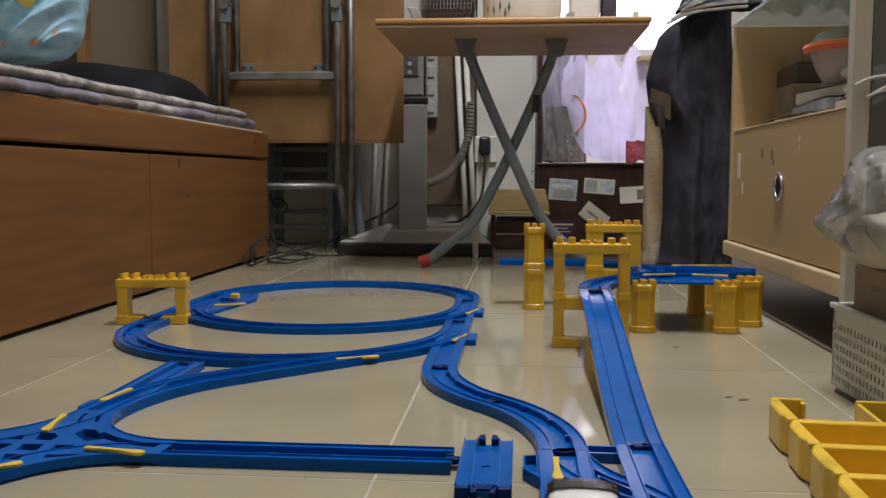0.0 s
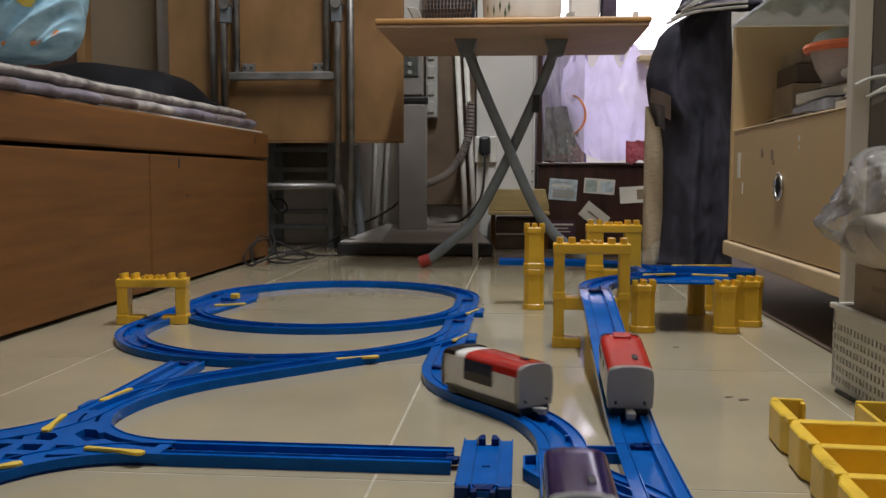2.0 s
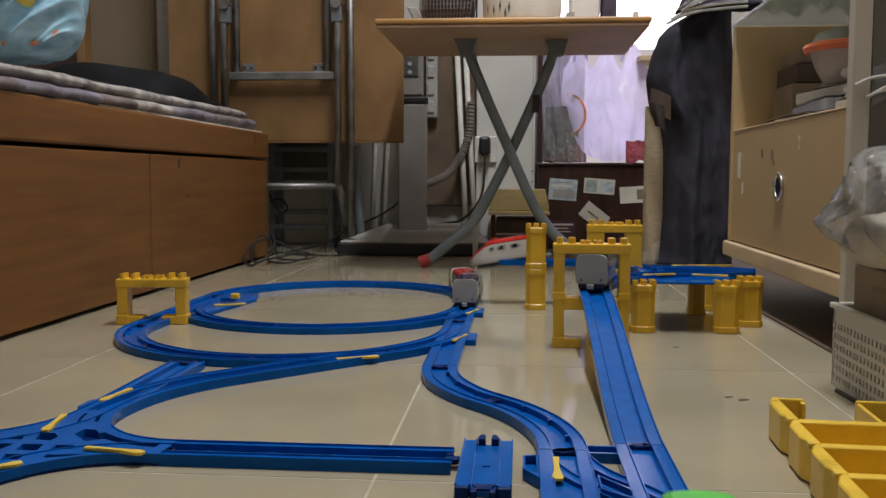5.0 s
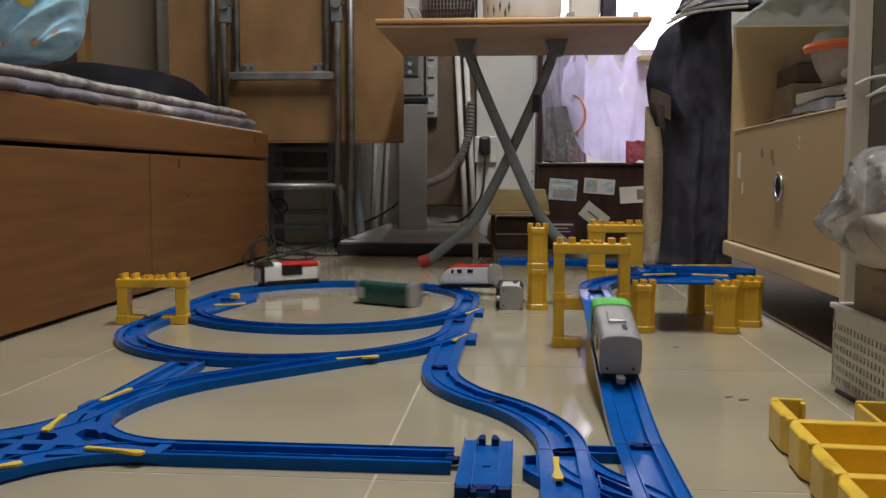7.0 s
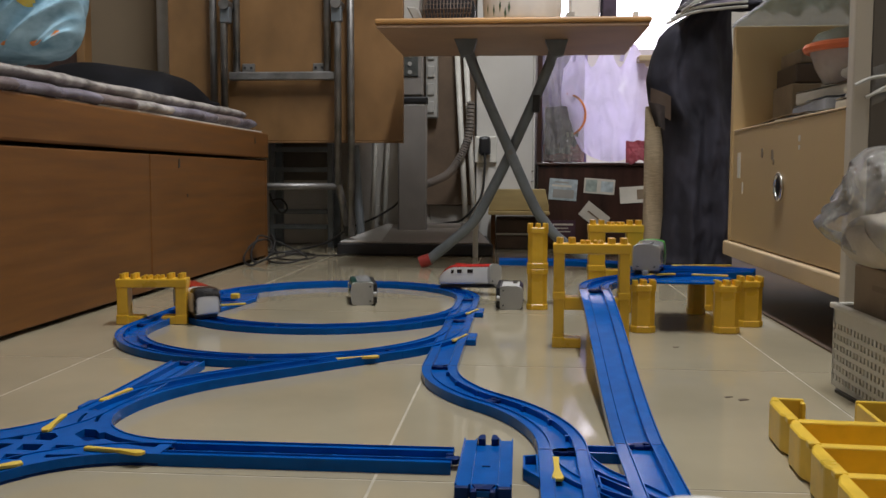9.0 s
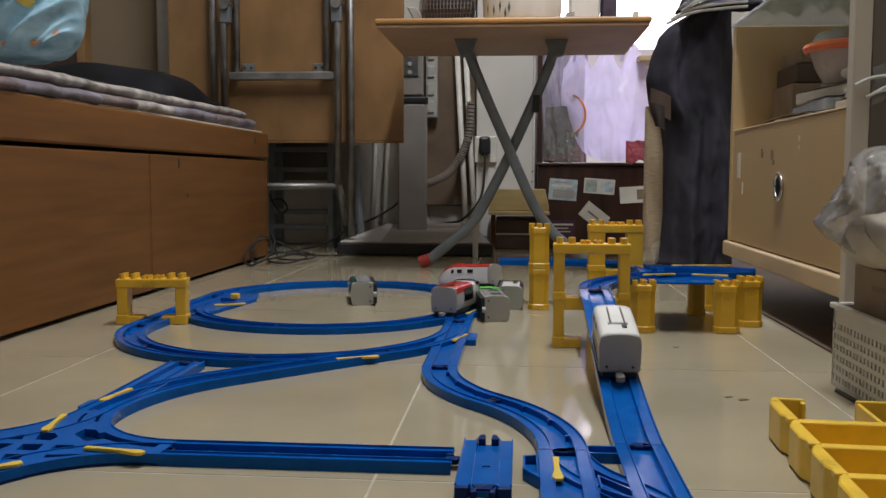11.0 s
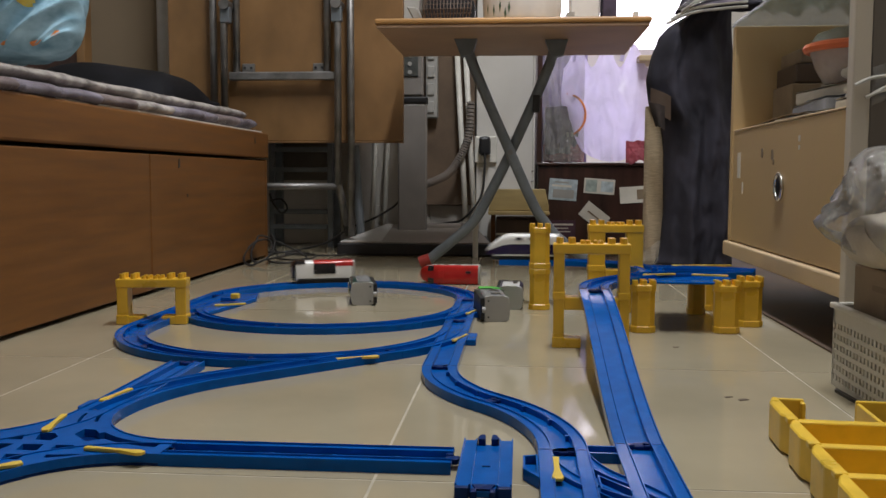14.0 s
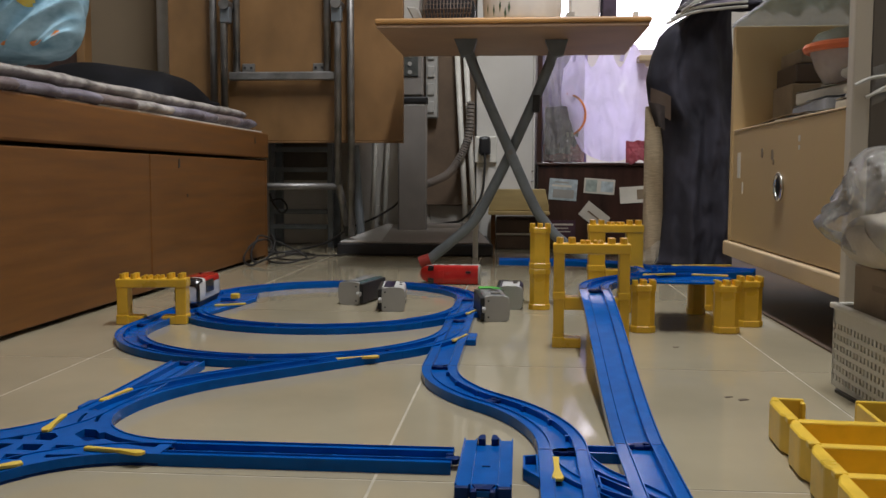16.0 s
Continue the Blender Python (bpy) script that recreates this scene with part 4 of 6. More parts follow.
    part("edge_strip", box(-1.204, -1.18, 2.43, 2.475, 0.325, 1.3, 0.003), M["ply"], t)
    t = thing("wall_pipe", "white painted pipe on the wall", "pipe")
    part("pipe", cyl((-1.03, 2.62, 0.0), (-1.03, 2.62, 2.4), 0.022, 20), M["white"], t, smooth=True)
    t = thing("beige_screen", "plain beige board standing behind the bed", "board")
    part("board", box(-1.30, -1.03, 2.66, 2.675, 0.0, 1.4, 0.002), M["wall_beige"], t)


# ---- folded table with a steel frame ----
def build_leaning_table():
    y = 2.46
    t = thing("folded_table", "large folded wooden table with chrome tube frame", "table")
    part("tabletop", box(-0.97, -0.318, y + 0.03, y + 0.052, 0.308, 1.05, 0.003), M["ply"], t)
    part("edge_band", box(-0.97, -0.318, y + 0.0295, y + 0.0525, 0.304, 0.3078, 0.001), M["ply"], t)
    r = 0.0098
    tubes = [[(-0.832, y, 0.33), (-0.832, y, 1.0)], [(-0.797, y - 0.02, 0.33), (-0.795, y - 0.02, 1.0)],
             [(-0.772, y + 0.012, 0.492), (-0.770, y + 0.012, 1.0)], [(-0.522, y + 0.012, 0.492), (-0.522, y + 0.012, 1.0)],
             [(-0.488, y - 0.02, 0.19), (-0.486, y - 0.02, 1.0)], [(-0.456, y + 0.005, 0.05), (-0.458, y + 0.005, 1.0)],
             [(-0.490, y - 0.02, 0.20), (-0.486, y + 0.02, 0.15), (-0.478, y + 0.06, 0.075)],
             [(-0.832, y - 0.01, 0.185), (-0.492, y - 0.02, 0.185)], [(-0.797, y - 0.02, 0.33), (-0.815, y - 0.03, 0.1), (-0.82, y - 0.035, 0.012)]]
    for q in tubes:
        part("frame_tube", tube(q, r, n=12), M["chrome"], t, smooth=True)
    part("cross_bar", box(-0.79, -0.492, y - 0.008, y + 0.012, 0.471, 0.493, 0.003), M["chrome"], t)
    part("foot_cap", cyl((-0.478, y + 0.058, 0.078), (-0.474, y + 0.068, 0.05), 0.0128, 12), M["black"], t)
    for x in (-0.742, -0.546):
        part("bracket", box(x - 0.017, x + 0.017, y + 0.018, y + 0.03, 0.493, 0.518, 0.002), M["chrome"], t)
        for dx in (-0.009, 0.009):
            part("screw", cyl((x + dx, y + 0.015, 0.506), (x + dx, y + 0.02, 0.506), 0.0035, 8), M["black"], t)
    for x in (-0.79, -0.489):
        part("hinge", cyl((x, y - 0.04, 0.668), (x, y + 0.02, 0.668), 0.014, 14), M["chrome"], t)
        part("hinge_block", box(x - 0.014, x + 0.014, y - 0.032, y - 0.01, 0.62, 0.662, 0.003), M["grey_steel"], t)
    # folded step stool behind it
    t = thing("step_ladder", "dark folded step ladder behind the table", "ladder")
    for x in (-0.742, -0.565):
        part("stile", box(x - 0.008, x + 0.008, 2.70, 2.72, 0.0, 0.6, 0.002), M["grey_steel"], t)
        part("stile", box(x - 0.006, x + 0.02, 2.75, 2.77, 0.0, 0.6, 0.002), M["grey_steel"], t)
    for z in (0.055, 0.10, 0.225, 0.285, 0.345):
        part("tread", box(-0.735, -0.572, 2.69, 2.735, z, z + 0.014, 0.002), M["grey_steel"], t)
    part("panel", box(-0.73, -0.58, 2.775, 2.79, 0.2, 0.6, 0.002), M["brown_grey"], t)
    # white poles and a grey panel by the scale
    for x0, x1 in ((-0.452, -0.440), (-0.417, -0.400)):
        t = thing("pole", "thin off-white pole leaning on the wall", "pole", group="poles on the wall")
        part("shaft", tube([(x0, 2.77, 0.0), (x1, 2.84, 0.5)], 0.007, n=10), M["offwhite"], t, smooth=True)
    t = thing("grey_screen", "dark grey panel leaning on the wall", "panel")
    part("panel", box(-0.525, -0.455, 2.80, 2.815, 0.075, 0.6, 0.002), M["greymetal"], t)
    t = thing("wall_bar", "grey support bar standing by the folded table", "bar")
    part("bar", tube([(-0.475, 2.62, 0.30), (-0.452, 2.60, 0.012)], 0.012, n=12), M["grey_steel"], t)


# ---- platform scale ----
def sloped(top, z):
    """A plate with a slanting top over the level z."""
    bm = bmesh.new()
    a = [bm.verts.new(p) for p in top]
    b = [bm.verts.new((p[0], p[1], z)) for p in top]
    bm.faces.new(a)
    bm.faces.new(b[::-1])
    for k in range(4):
        bm.faces.new((a[k], b[k], b[(k + 1) % 4], a[(k + 1) % 4]))
    bmesh.ops.recalc_face_normals(bm, faces=bm.faces[:])
    bmesh.ops.bevel(bm, geom=bm.edges[:], offset=0.0012, segments=1, affect="EDGES")
    return bm


def build_scale():
    t = thing("platform_scale", "grey platform scale with an upright column", "scale")
    part("base", prism([(-0.492, 2.435), (-0.07, 2.435), (-0.10, 2.80), (-0.43, 2.80)], 0.002, 0.033, bevel=0.003), M["black"], t, "black rubber base")
    part("platform", sloped([(-0.486, 2.44, 0.037), (-0.078, 2.44, 0.037), (-0.14, 2.78, 0.068), (-0.404, 2.78, 0.068)], 0.0335), M["platform_dark"], t)
    part("platform_inlay", sloped([(-0.484, 2.4415, 0.0385), (-0.372, 2.4415, 0.0385), (-0.384, 2.775, 0.0692), (-0.402, 2.775, 0.0692)], 0.036), M["greymetal"], t, "pale inlay on the platform")
    part("column", prism([(-0.357, 2.66), (-0.27, 2.66), (-0.275, 2.71), (-0.352, 2.71)], 0.052, 0.424, bevel=0.006), M["scale_grey"], t)
    part("column_band", box(-0.3555, -0.2715, 2.658, 2.712, 0.4245, 0.443, 0.004), M["black"], t)
    part("head", prism([(-0.35, 2.66), (-0.282, 2.66), (-0.285, 2.71), (-0.347, 2.71)], 0.4435, 0.66, bevel=0.006), M["scale_grey"], t)
    part("display", box(-0.343, -0.296, 2.6555, 2.662, 0.50, 0.64, 0.002), M["screen"], t, "greenish display window")
    for z in (0.512, 0.536, 0.56):
        part("button", cyl((-0.32, 2.652, z), (-0.32, 2.6585, z), 0.006, 12), M["grey"], t)
    part("foot_ridge", box(-0.36, -0.15, 2.70, 2.75, 0.055, 0.074, 0.006), M["platform_dark"], t)


# ---- wall things behind the scale ----
def build_back_wall():
    t = thing("brown_board", "brown chipboard panel on the wall", "board")
    part("board", box(-0.30, -0.14, 2.825, 2.845, 0.125, 0.9, 0.002), M["chipboard"], t)
    t = thing("power_strip", "white power strip hanging upright, coloured grey for its shadow", "power strip")
    # white body coloured grey to hold the shadow falling on it
    part("body", box(-0.288, -0.252, 2.79, 2.815, 0.39, 0.72, 0.005), M["grey"], t)
    for k in range(5):
        part("socket", box(-0.283, -0.262, 2.784, 2.792, 0.405 + 0.053 * k, 0.44 + 0.053 * k, 0.003), M["grey"], t)
    for x0, x1, z0 in ((-0.196, -0.157, 0.06), (-0.170, -0.131, 0.0)):
        t = thing("pole", "thin off-white pole leaning on the wall", "pole", group="poles on the wall")
        part("shaft", tube([(x1, 2.74, 0.0), (x0, 2.80, 0.62)], 0.0085, n=10), M["offwhite"], t, smooth=True)
    t = thing("vacuum_hose", "grey ribbed hose hanging in a curve", "hose")
    pts = spline([(-0.30, 2.74, 0.185), (-0.265, 2.74, 0.196), (-0.215, 2.745, 0.222), (-0.178, 2.75, 0.275), (-0.155, 2.76, 0.34), (-0.15, 2.77, 0.44)], 9)
    bm = None
    for i in range(len(pts) - 1):
        bm = tube([pts[i], pts[i].lerp(pts[i + 1], 0.6)], 0.0128 if i % 2 else 0.0118, bm, 12)
    part("hose", bm, M["hose"], t)
    t = thing("white_cupboard", "tall white cupboard door panel", "panel")
    part("panel", box(-0.134, 0.036, 2.80, 2.82, 0.0, 1.6, 0.002), M["panel_white"], t)
    part("edge_strip", box(0.0365, 0.043, 2.795, 2.82, 0.0, 1.6, 0.001), M["offwhite"], t)
    for z in (0.20, 0.23, 0.40):
        part("hinge_pin", cyl((0.033, 2.797, z), (0.04, 2.797, z), 0.003, 8), M["chrome"], t)
    t = thing("wall_socket", "white wall socket with a black plug", "socket")
    part("plate", box(-0.139, -0.072, 2.788, 2.7985, 0.255, 0.335, 0.003), M["offwhite"], t)
    part("plug", box(-0.124, -0.090, 2.752, 2.788, 0.277, 0.333, 0.008), M["black"], t, "black power plug")
    part("cord", tube(spline([(-0.107, 2.756, 0.282), (-0.107, 2.745, 0.22), (-0.118, 2.73, 0.15), (-0.165, 2.70, 0.09), (-0.22, 2.83, 0.07), (-0.33, 2.82, 0.06)], 7), 0.0035, n=8), M["cable"], t)
    # low wooden stool and drawers
    t = thing("wooden_stool", "low pale wooden stool", "stool")
    part("seat", prism([(-0.078, 0.178), (0.072, 0.178), (0.083, 0.128), (0.082, 0.115), (-0.092, 0.115)], 0, 0.02, m=Matrix(((1, 0, 0, 0), (0, 0, 1, 2.66), (0, 1, 0, 0), (0, 0, 0, 1))), bevel=0.002), M["stool_wood"], t)
    part("seat_board", box(-0.092, 0.085, 2.645, 2.78, 0.103, 0.1145, 0.003), M["stool_wood"], t)
    for x in (-0.085, 0.07):
        part("leg", box(x, x + 0.012, 2.70, 2.76, 0, 0.103), M["bedwood"], t)
    t = thing("low_drawers", "small dark wooden drawer box under the stool", "drawers")
    part("body", box(-0.07, 0.045, 2.70, 2.79, 0.0, 0.095, 0.002), M["brown_mid"], t)
    for z in (0.004, 0.05):
        part("drawer", box(-0.068, 0.043, 2.693, 2.70, z, z + 0.037, 0.002), M["brown_mid"], t)
    part("ledge", box(-0.071, 0.046, 2.688, 2.7, 0.0425, 0.048, 0.001), M["offwhite"], t)
    t = thing("upright_tube", "thin white tube standing by the table leg", "tube")
    part("tube", cyl((-0.117, 2.42, 0.0), (-0.117, 2.42, 0.115), 0.0075, 14), M["offwhite"], t)
    # cables on the floor
    t = thing("floor_cable", "black cable run along the floor", "cable")
    part("cable", tube(spline([(-0.345, 2.73, 0.30), (-0.35, 2.725, 0.2), (-0.36, 2.72, 0.14), (-0.42, 2.70, 0.095), (-0.5, 2.66, 0.06), (-0.56, 2.6, 0.02), (-0.64, 2.5, 0.004), (-0.7, 2.47, 0.004), (-0.76, 2.5, 0.004)], 7), 0.0032, n=8), M["cable"], t)
    t = thing("cable_coil", "loose coil of black cable by the bed", "cable")
    pts = []
    for k, (cx, cy, rx, ry, tilt) in enumerate([(-0.632, 2.17, 0.030, 0.06, 0.55), (-0.57, 2.20, 0.045, 0.05, 0.25), (-0.625, 2.19, 0.026, 0.05, 0.75), (-0.555, 2.24, 0.05, 0.045, 0.12)]):
        for i in range(9):
            a = i * 2 * math.pi / 9 + k
            pts.append((cx + rx * math.cos(a), cy + ry * math.sin(a), 0.003 + tilt * max(0.0, ry * (1 + math.sin(a)) * 0.8) + 0.002 * k))
    part("cable", tube(spline(pts + [(-0.50, 2.38, 0.004), (-0.44, 2.49, 0.004)], 5), 0.0024, n=8), M["cable"], t)
    t = thing("cable_loop", "small black cable loop hanging by the ladder", "cable")
    part("cable", tube(spline([(-0.735, 2.66, 0.14), (-0.70, 2.65, 0.145), (-0.682, 2.65, 0.12), (-0.70, 2.65, 0.105), (-0.725, 2.66, 0.13), (-0.74, 2.67, 0.16)], 7), 0.003, n=8), M["cable"], t)


# ---- folding table and what stands on it ----
def build_folding_table():
    t = thing("folding_table", "small folding table with wooden top and grey X legs", "table")
    part("tabletop", box(-0.311, 0.268, 1.95, 2.42, 0.5335, 0.5455, 0.004), M["tabletop"], t)
    part("underside", box(-0.307, 0.264, 1.954, 2.416, 0.5255, 0.533, 0.002), M["tableunder"], t)
    y = 2.12
    legs = [[(-0.127, y, 0.522), (-0.105, y, 0.455), (-0.0237, y, 0.269), (0.028, y, 0.155), (0.055, y, 0.112), (0.09, y, 0.072), (0.17, y, 0.012)],
            [(0.078, y + 0.024, 0.522), (0.058, y + 0.024, 0.455), (-0.0237, y + 0.024, 0.269), (-0.075, y + 0.024, 0.165), (-0.105, y + 0.024, 0.113), (-0.14, y + 0.024, 0.078), (-0.218, y + 0.024, 0.013)]]
    for l in legs:
        part("leg", tube(spline(l), 0.0122, n=14), M["grey_steel"], t, smooth=True)
    part("pivot", cyl((-0.0237, y - 0.016, 0.269), (-0.0237, y + 0.04, 0.269), 0.0065, 14), M["chrome"], t)
    for x, dy in ((-0.127, 0), (0.079, 0.024)):
        part("bracket", prism([(-0.026, 0.525), (0.026, 0.525), (0.016, 0.49), (-0.01, 0.485)], -0.014, 0.014, m=Matrix(((1, 0, 0, x), (0, 0, 1, y + dy), (0, 1, 0, 0), (0, 0, 0, 1)))), M["grey_steel"], t)
    part("lock_clip", box(0.026, 0.044, y + 0.005, y + 0.012, 0.36, 0.40, 0.003, m=Matrix.Translation((0, 0, 0))), M["black"], t)
    part("foot", cyl((-0.210, y + 0.024, 0.0195), (-0.234, y + 0.024, 0.011), 0.0145, 14), M["foot"], t, "red rubber foot")
    part("foot", cyl((0.163, y, 0.0195), (0.186, y, 0.011), 0.0145, 14), M["foot"], t, "red rubber foot")
    # things on the table
    z = 0.546
    t = thing("white_pot", "white ceramic pot with a green leaf pattern", "pot")
    prof = [(0.0, 0.0), (0.076, 0.0), (0.083, 0.004), (0.087, 0.02), (0.089, 0.06), (0.089, 0.11)]
    bm = bmesh.new()
    rings = [[bm.verts.new((0.0 + r * math.cos(k * math.pi / 20), 2.12 + r * math.sin(k * math.pi / 20), z + h)) for k in range(40)] for r, h in prof[1:]]
    for a, b in zip(rings, rings[1:]):
        for k in range(40):
            bm.faces.new((a[k], a[(k + 1) % 40], b[(k + 1) % 40], b[k]))
    bm.faces.new(rings[0][::-1])
    part("body", bm, M["white"], t, smooth=True)
    for a in (-2.35, -2.15, -2.0, -1.9, -2.6):
        bm = bmesh.new()
        zz = 0.022 + 0.018 * ((a * 7) % 1.0)
        rr = 0.0875
        vs = [bm.verts.new((rr * 1.012 * math.cos(a + da), 2.12 + rr * 1.012 * math.sin(a + da), z + zz + dz)) for da, dz in ((0, -0.012), (0.035, 0), (0.01, 0.014), (-0.03, 0.002))]
        bm.faces.new(vs)
        part("leaf_mark", bm, M["leaf"], t)
    t = thing("fan_guard", "dark wire mesh fan guard on the table", "fan")
    for k in range(16):
        a = k * math.pi / 15 - 0.1
        part("wire", tube([(-0.175 + 0.006 * (k - 7.5), 2.16, z + 0.004), (-0.175 + 0.0078 * (k - 7.5), 2.13, z + 0.05), (-0.175 + 0.008 * (k - 7.5), 2.15, z + 0.1)], 0.0013, n=6), M["brown_mid"], t)
    for k in range(9):
        part("ring_wire", tube([(-0.225, 2.145, z + 0.008 + 0.011 * k), (-0.115, 2.135, z + 0.008 + 0.011 * k)], 0.0012, n=6), M["brown_mid"], t)
    part("shell", cyl((-0.17, 2.20, z + 0.06), (-0.17, 2.23, z + 0.06), 0.06, 24), M["black"], t)
    t = thing("grey_dish", "grey plastic piece on the table", "dish")
    part("body", prism([(-0.268, 0.06), (-0.245, 0.06), (-0.21, 0.0), (-0.235, 0.0)], 0, 0.03, m=Matrix(((1, 0, 0, 0), (0, 0, 1, 2.15), (0, 1, 0, z), (0, 0, 0, 1))), bevel=0.003), M["grey"], t)
    t = thing("paper_card", "small dark printed card leaning on the pot", "card")
    part("card", prism([(0.0, 0.0), (0.028, 0.0), (0.03, 0.028), (0.012, 0.026)], 0, 0.002, m=Matrix(((1, 0, 0, 0.085), (0, 0, 1, 2.06), (0, 1, 0, z), (0, 0, 0, 1)))), M["grey"], t)
    t = thing("white_tub", "white plastic tub on the table", "tub")
    part("tub", prism([(-0.032 * 1.0, 0.0), (0.032, 0.0), (0.036, 0.10), (-0.036, 0.10)], 0, 0.06, m=Matrix(((1, 0, 0, 0.142), (0, 0, 1, 2.13), (0, 1, 0, z), (0, 0, 0, 1))), bevel=0.004), M["white"], t)
    t = thing("dark_box", "small dark box on the table", "box")
    part("box", box(0.181, 0.212, 2.12, 2.2, z, z + 0.1, 0.003), M["purple_grey"], t)
    t = thing("clear_bit", "small clear plastic bit on the table edge", "plastic bit")
    part("bit", box(0.232, 0.244, 1.98, 1.99, z, z + 0.014, 0.002), M["offwhite"], t)


# ---- brown cabinet with bags, in the doorway ----
def sticker(t, x0, z0, x1, z1, mat, rot=0.0, y=2.7185, marks=()):
    cx, cz = (x0 + x1) / 2, (z0 + z1) / 2
    w, h = abs(x1 - x0) / 2, abs(z1 - z0) / 2
    m = Matrix.Translation((cx, y, cz)) @ pose(0, 0, 0, 0, rot, 0)
    p = part("sticker", box(-w, w, -0.0006, 0.0006, -h, h, m=m), M[mat], t, "paper sticker on the dark panel")
    for a, b, c, d, mm in marks:
        part("print_bar", box(-w + 2 * w * a, -w + 2 * w * b, -0.0011, -0.0007, -h + 2 * h * c, -h + 2 * h * d, m=m), M[mm], p)
    return p


def hanging_bag(x0, x1, y, z0, z1, seed, depth=0.03, nu=40, nv=40, crease=1.0):
    def f(u, v):
        x = x0 + (x1 - x0) * (u + 0.03 * noise.noise((seed, v * 3, 1)) * (1 if 0.02 < u < 0.98 else 0))
        z = z0 + (z1 - z0) * v + 0.01 * noise.noise((seed + 2, u * 3, v * 2))
        d = depth * (math.sin(math.pi * u) ** 0.6) * (1 - 0.55 * v)
        fold = 0.008 * noise.noise((seed + 4, u * 7 + v * 1.5, v * 2.0)) + 0.005 * noise.noise((seed + 7, u * 16, v * 7))
        return (x, y - d + fold * 1.4 * crease, z)
    return cloth(f, nu, nv)


def build_doorway():
    t = thing("brown_cabinet", "dark brown cabinet front covered with stickers", "cabinet")
    part("front", box(0.051, 0.375, 2.72, 2.74, 0.018, 0.2465, 0.002), M["doorbrown"], t)
    part("body", box(0.051, 0.60, 2.741, 2.86, 0.0, 0.246, 0.002), M["doorbrown"], t)
    part("top_edge", box(0.048, 0.38, 2.712, 2.86, 0.2468, 0.255, 0.002), M["doorbrown"], t)
    part("side_post", box(0.0475, 0.0615, 2.73, 2.76, 0.2555, 1.3, 0.001), M["doorbrown"], t)
    sticker(t, 0.084, 0.145, 0.166, 0.207, "paper_blue", 4, marks=[(0.15, 0.9, 0.1, 0.5, "grey"), (0.1, 0.8, 0.62, 0.72, "paper"), (0.2, 0.7, 0.8, 0.88, "grey")])
    sticker(t, 0.186, 0.164, 0.275, 0.208, "paper", 4, marks=[(0.05, 0.42, 0.1, 0.9, "paper_green"), (0.55, 0.95, 0.15, 0.85, "paper_blue")])
    sticker(t, 0.29, 0.138, 0.372, 0.186, "paper", -4, marks=[(0.6, 0.85, 0.2, 0.8, "cardboard")])
    sticker(t, 0.177, 0.074, 0.258, 0.124, "paper", 38, marks=[(0.2, 0.7, 0.45, 0.55, "cardboard")])
    sticker(t, 0.09, 0.036, 0.163, 0.086, "violet_card", 0, marks=[(0.1, 0.9, 0.7, 0.8, "paper"), (0.1, 0.7, 0.5, 0.56, "paper"), (0.1, 0.8, 0.3, 0.36, "paper")])
    # bags on the cabinet
    t = thing("clear_bag", "clear plastic bag with dark and red things inside", "bag")
    part("film", hanging_bag(0.064, 0.185, 2.742, 0.256, 0.585, 3.0, 0.015), M["film"], t, smooth=True)
    part("dark_content", hanging_bag(0.072, 0.165, 2.775, 0.28, 0.42, 6.0, 0.03), M["purple_grey"], t, "dark bundle in the bag", smooth=True)
    part("red_content", hanging_bag(0.067, 0.19, 2.785, 0.257, 0.31, 8.0, 0.045), M["red_dull"], t, "red bundle in the bag", smooth=True)
    part("pale_content", hanging_bag(0.062, 0.2, 2.845, 0.256, 0.585, 9.0, 0.01), M["purple_pale"], t, smooth=True)
    t = thing("white_carrier_bag", "thin white plastic carrier bag with an orange ring print", "bag")

    def fb(u, v):
        # wide belly, two handle peaks at the top
        w = 0.130 * (0.92 + 0.12 * math.sin(math.pi * v)) * (1 - 0.12 * v) * (0.68 + 0.32 * min(1.0, v / 0.45) ** 0.8)
        top = 0.60 - 0.065 * (0.5 + 0.5 * math.cos(u * 6 * math.pi)) * (v ** 3)
        lean = 0.264 + 0.012 * noise.noise((v * 2, 0, 5))
        x = lean + (2 * u - 1) * w - 0.035 * (1 - u) * v
        z = 0.258 + 0.03 * (2 * u - 1) ** 2 * (1 - v) ** 2 + (top - 0.258) * v
        d = 0.05 * math.sin(math.pi * min(1, max(0, u))) ** 0.5 * (1 - 0.5 * v)
        return (x, 2.775 - d + 0.012 * noise.noise((u * 5, v * 3, 2)) + 0.006 * noise.noise((u * 14, v * 6, 9)), z)
    part("sheet", cloth(fb, 56, 48), M["bag"], t, smooth=True)

    def on_bag(px, pz):
        u = (px - 0.256) / (2 * 0.118) + 0.5
        p = fb(min(0.98, max(0.02, u)), (pz - 0.258) / 0.342)
        return Vector((px, p[1] - 0.009, pz))
    ring = [on_bag(0.126 + 0.062 * math.cos(a), 0.395 + 0.064 * math.sin(a)) for a in [radians(-62 + 8 * k) for k in range(19)]]
    part("ring_print", tube(ring, 0.0035, n=6), M["orange"], t, "orange ring printed on the bag")
    for k in range(3):
        p = on_bag(0.138 + 0.013 * k, 0.338)
        part("print_bar", box(p.x - 0.0045, p.x + 0.0045, p.y - 0.001, p.y + 0.001, p.z - 0.007, p.z + 0.007), M["grey"], t)
    part("handle", tube(spline([(0.15, 2.74, 0.55), (0.158, 2.74, 0.59), (0.172, 2.75, 0.62)], 5), 0.006, n=8), M["bag"], t)
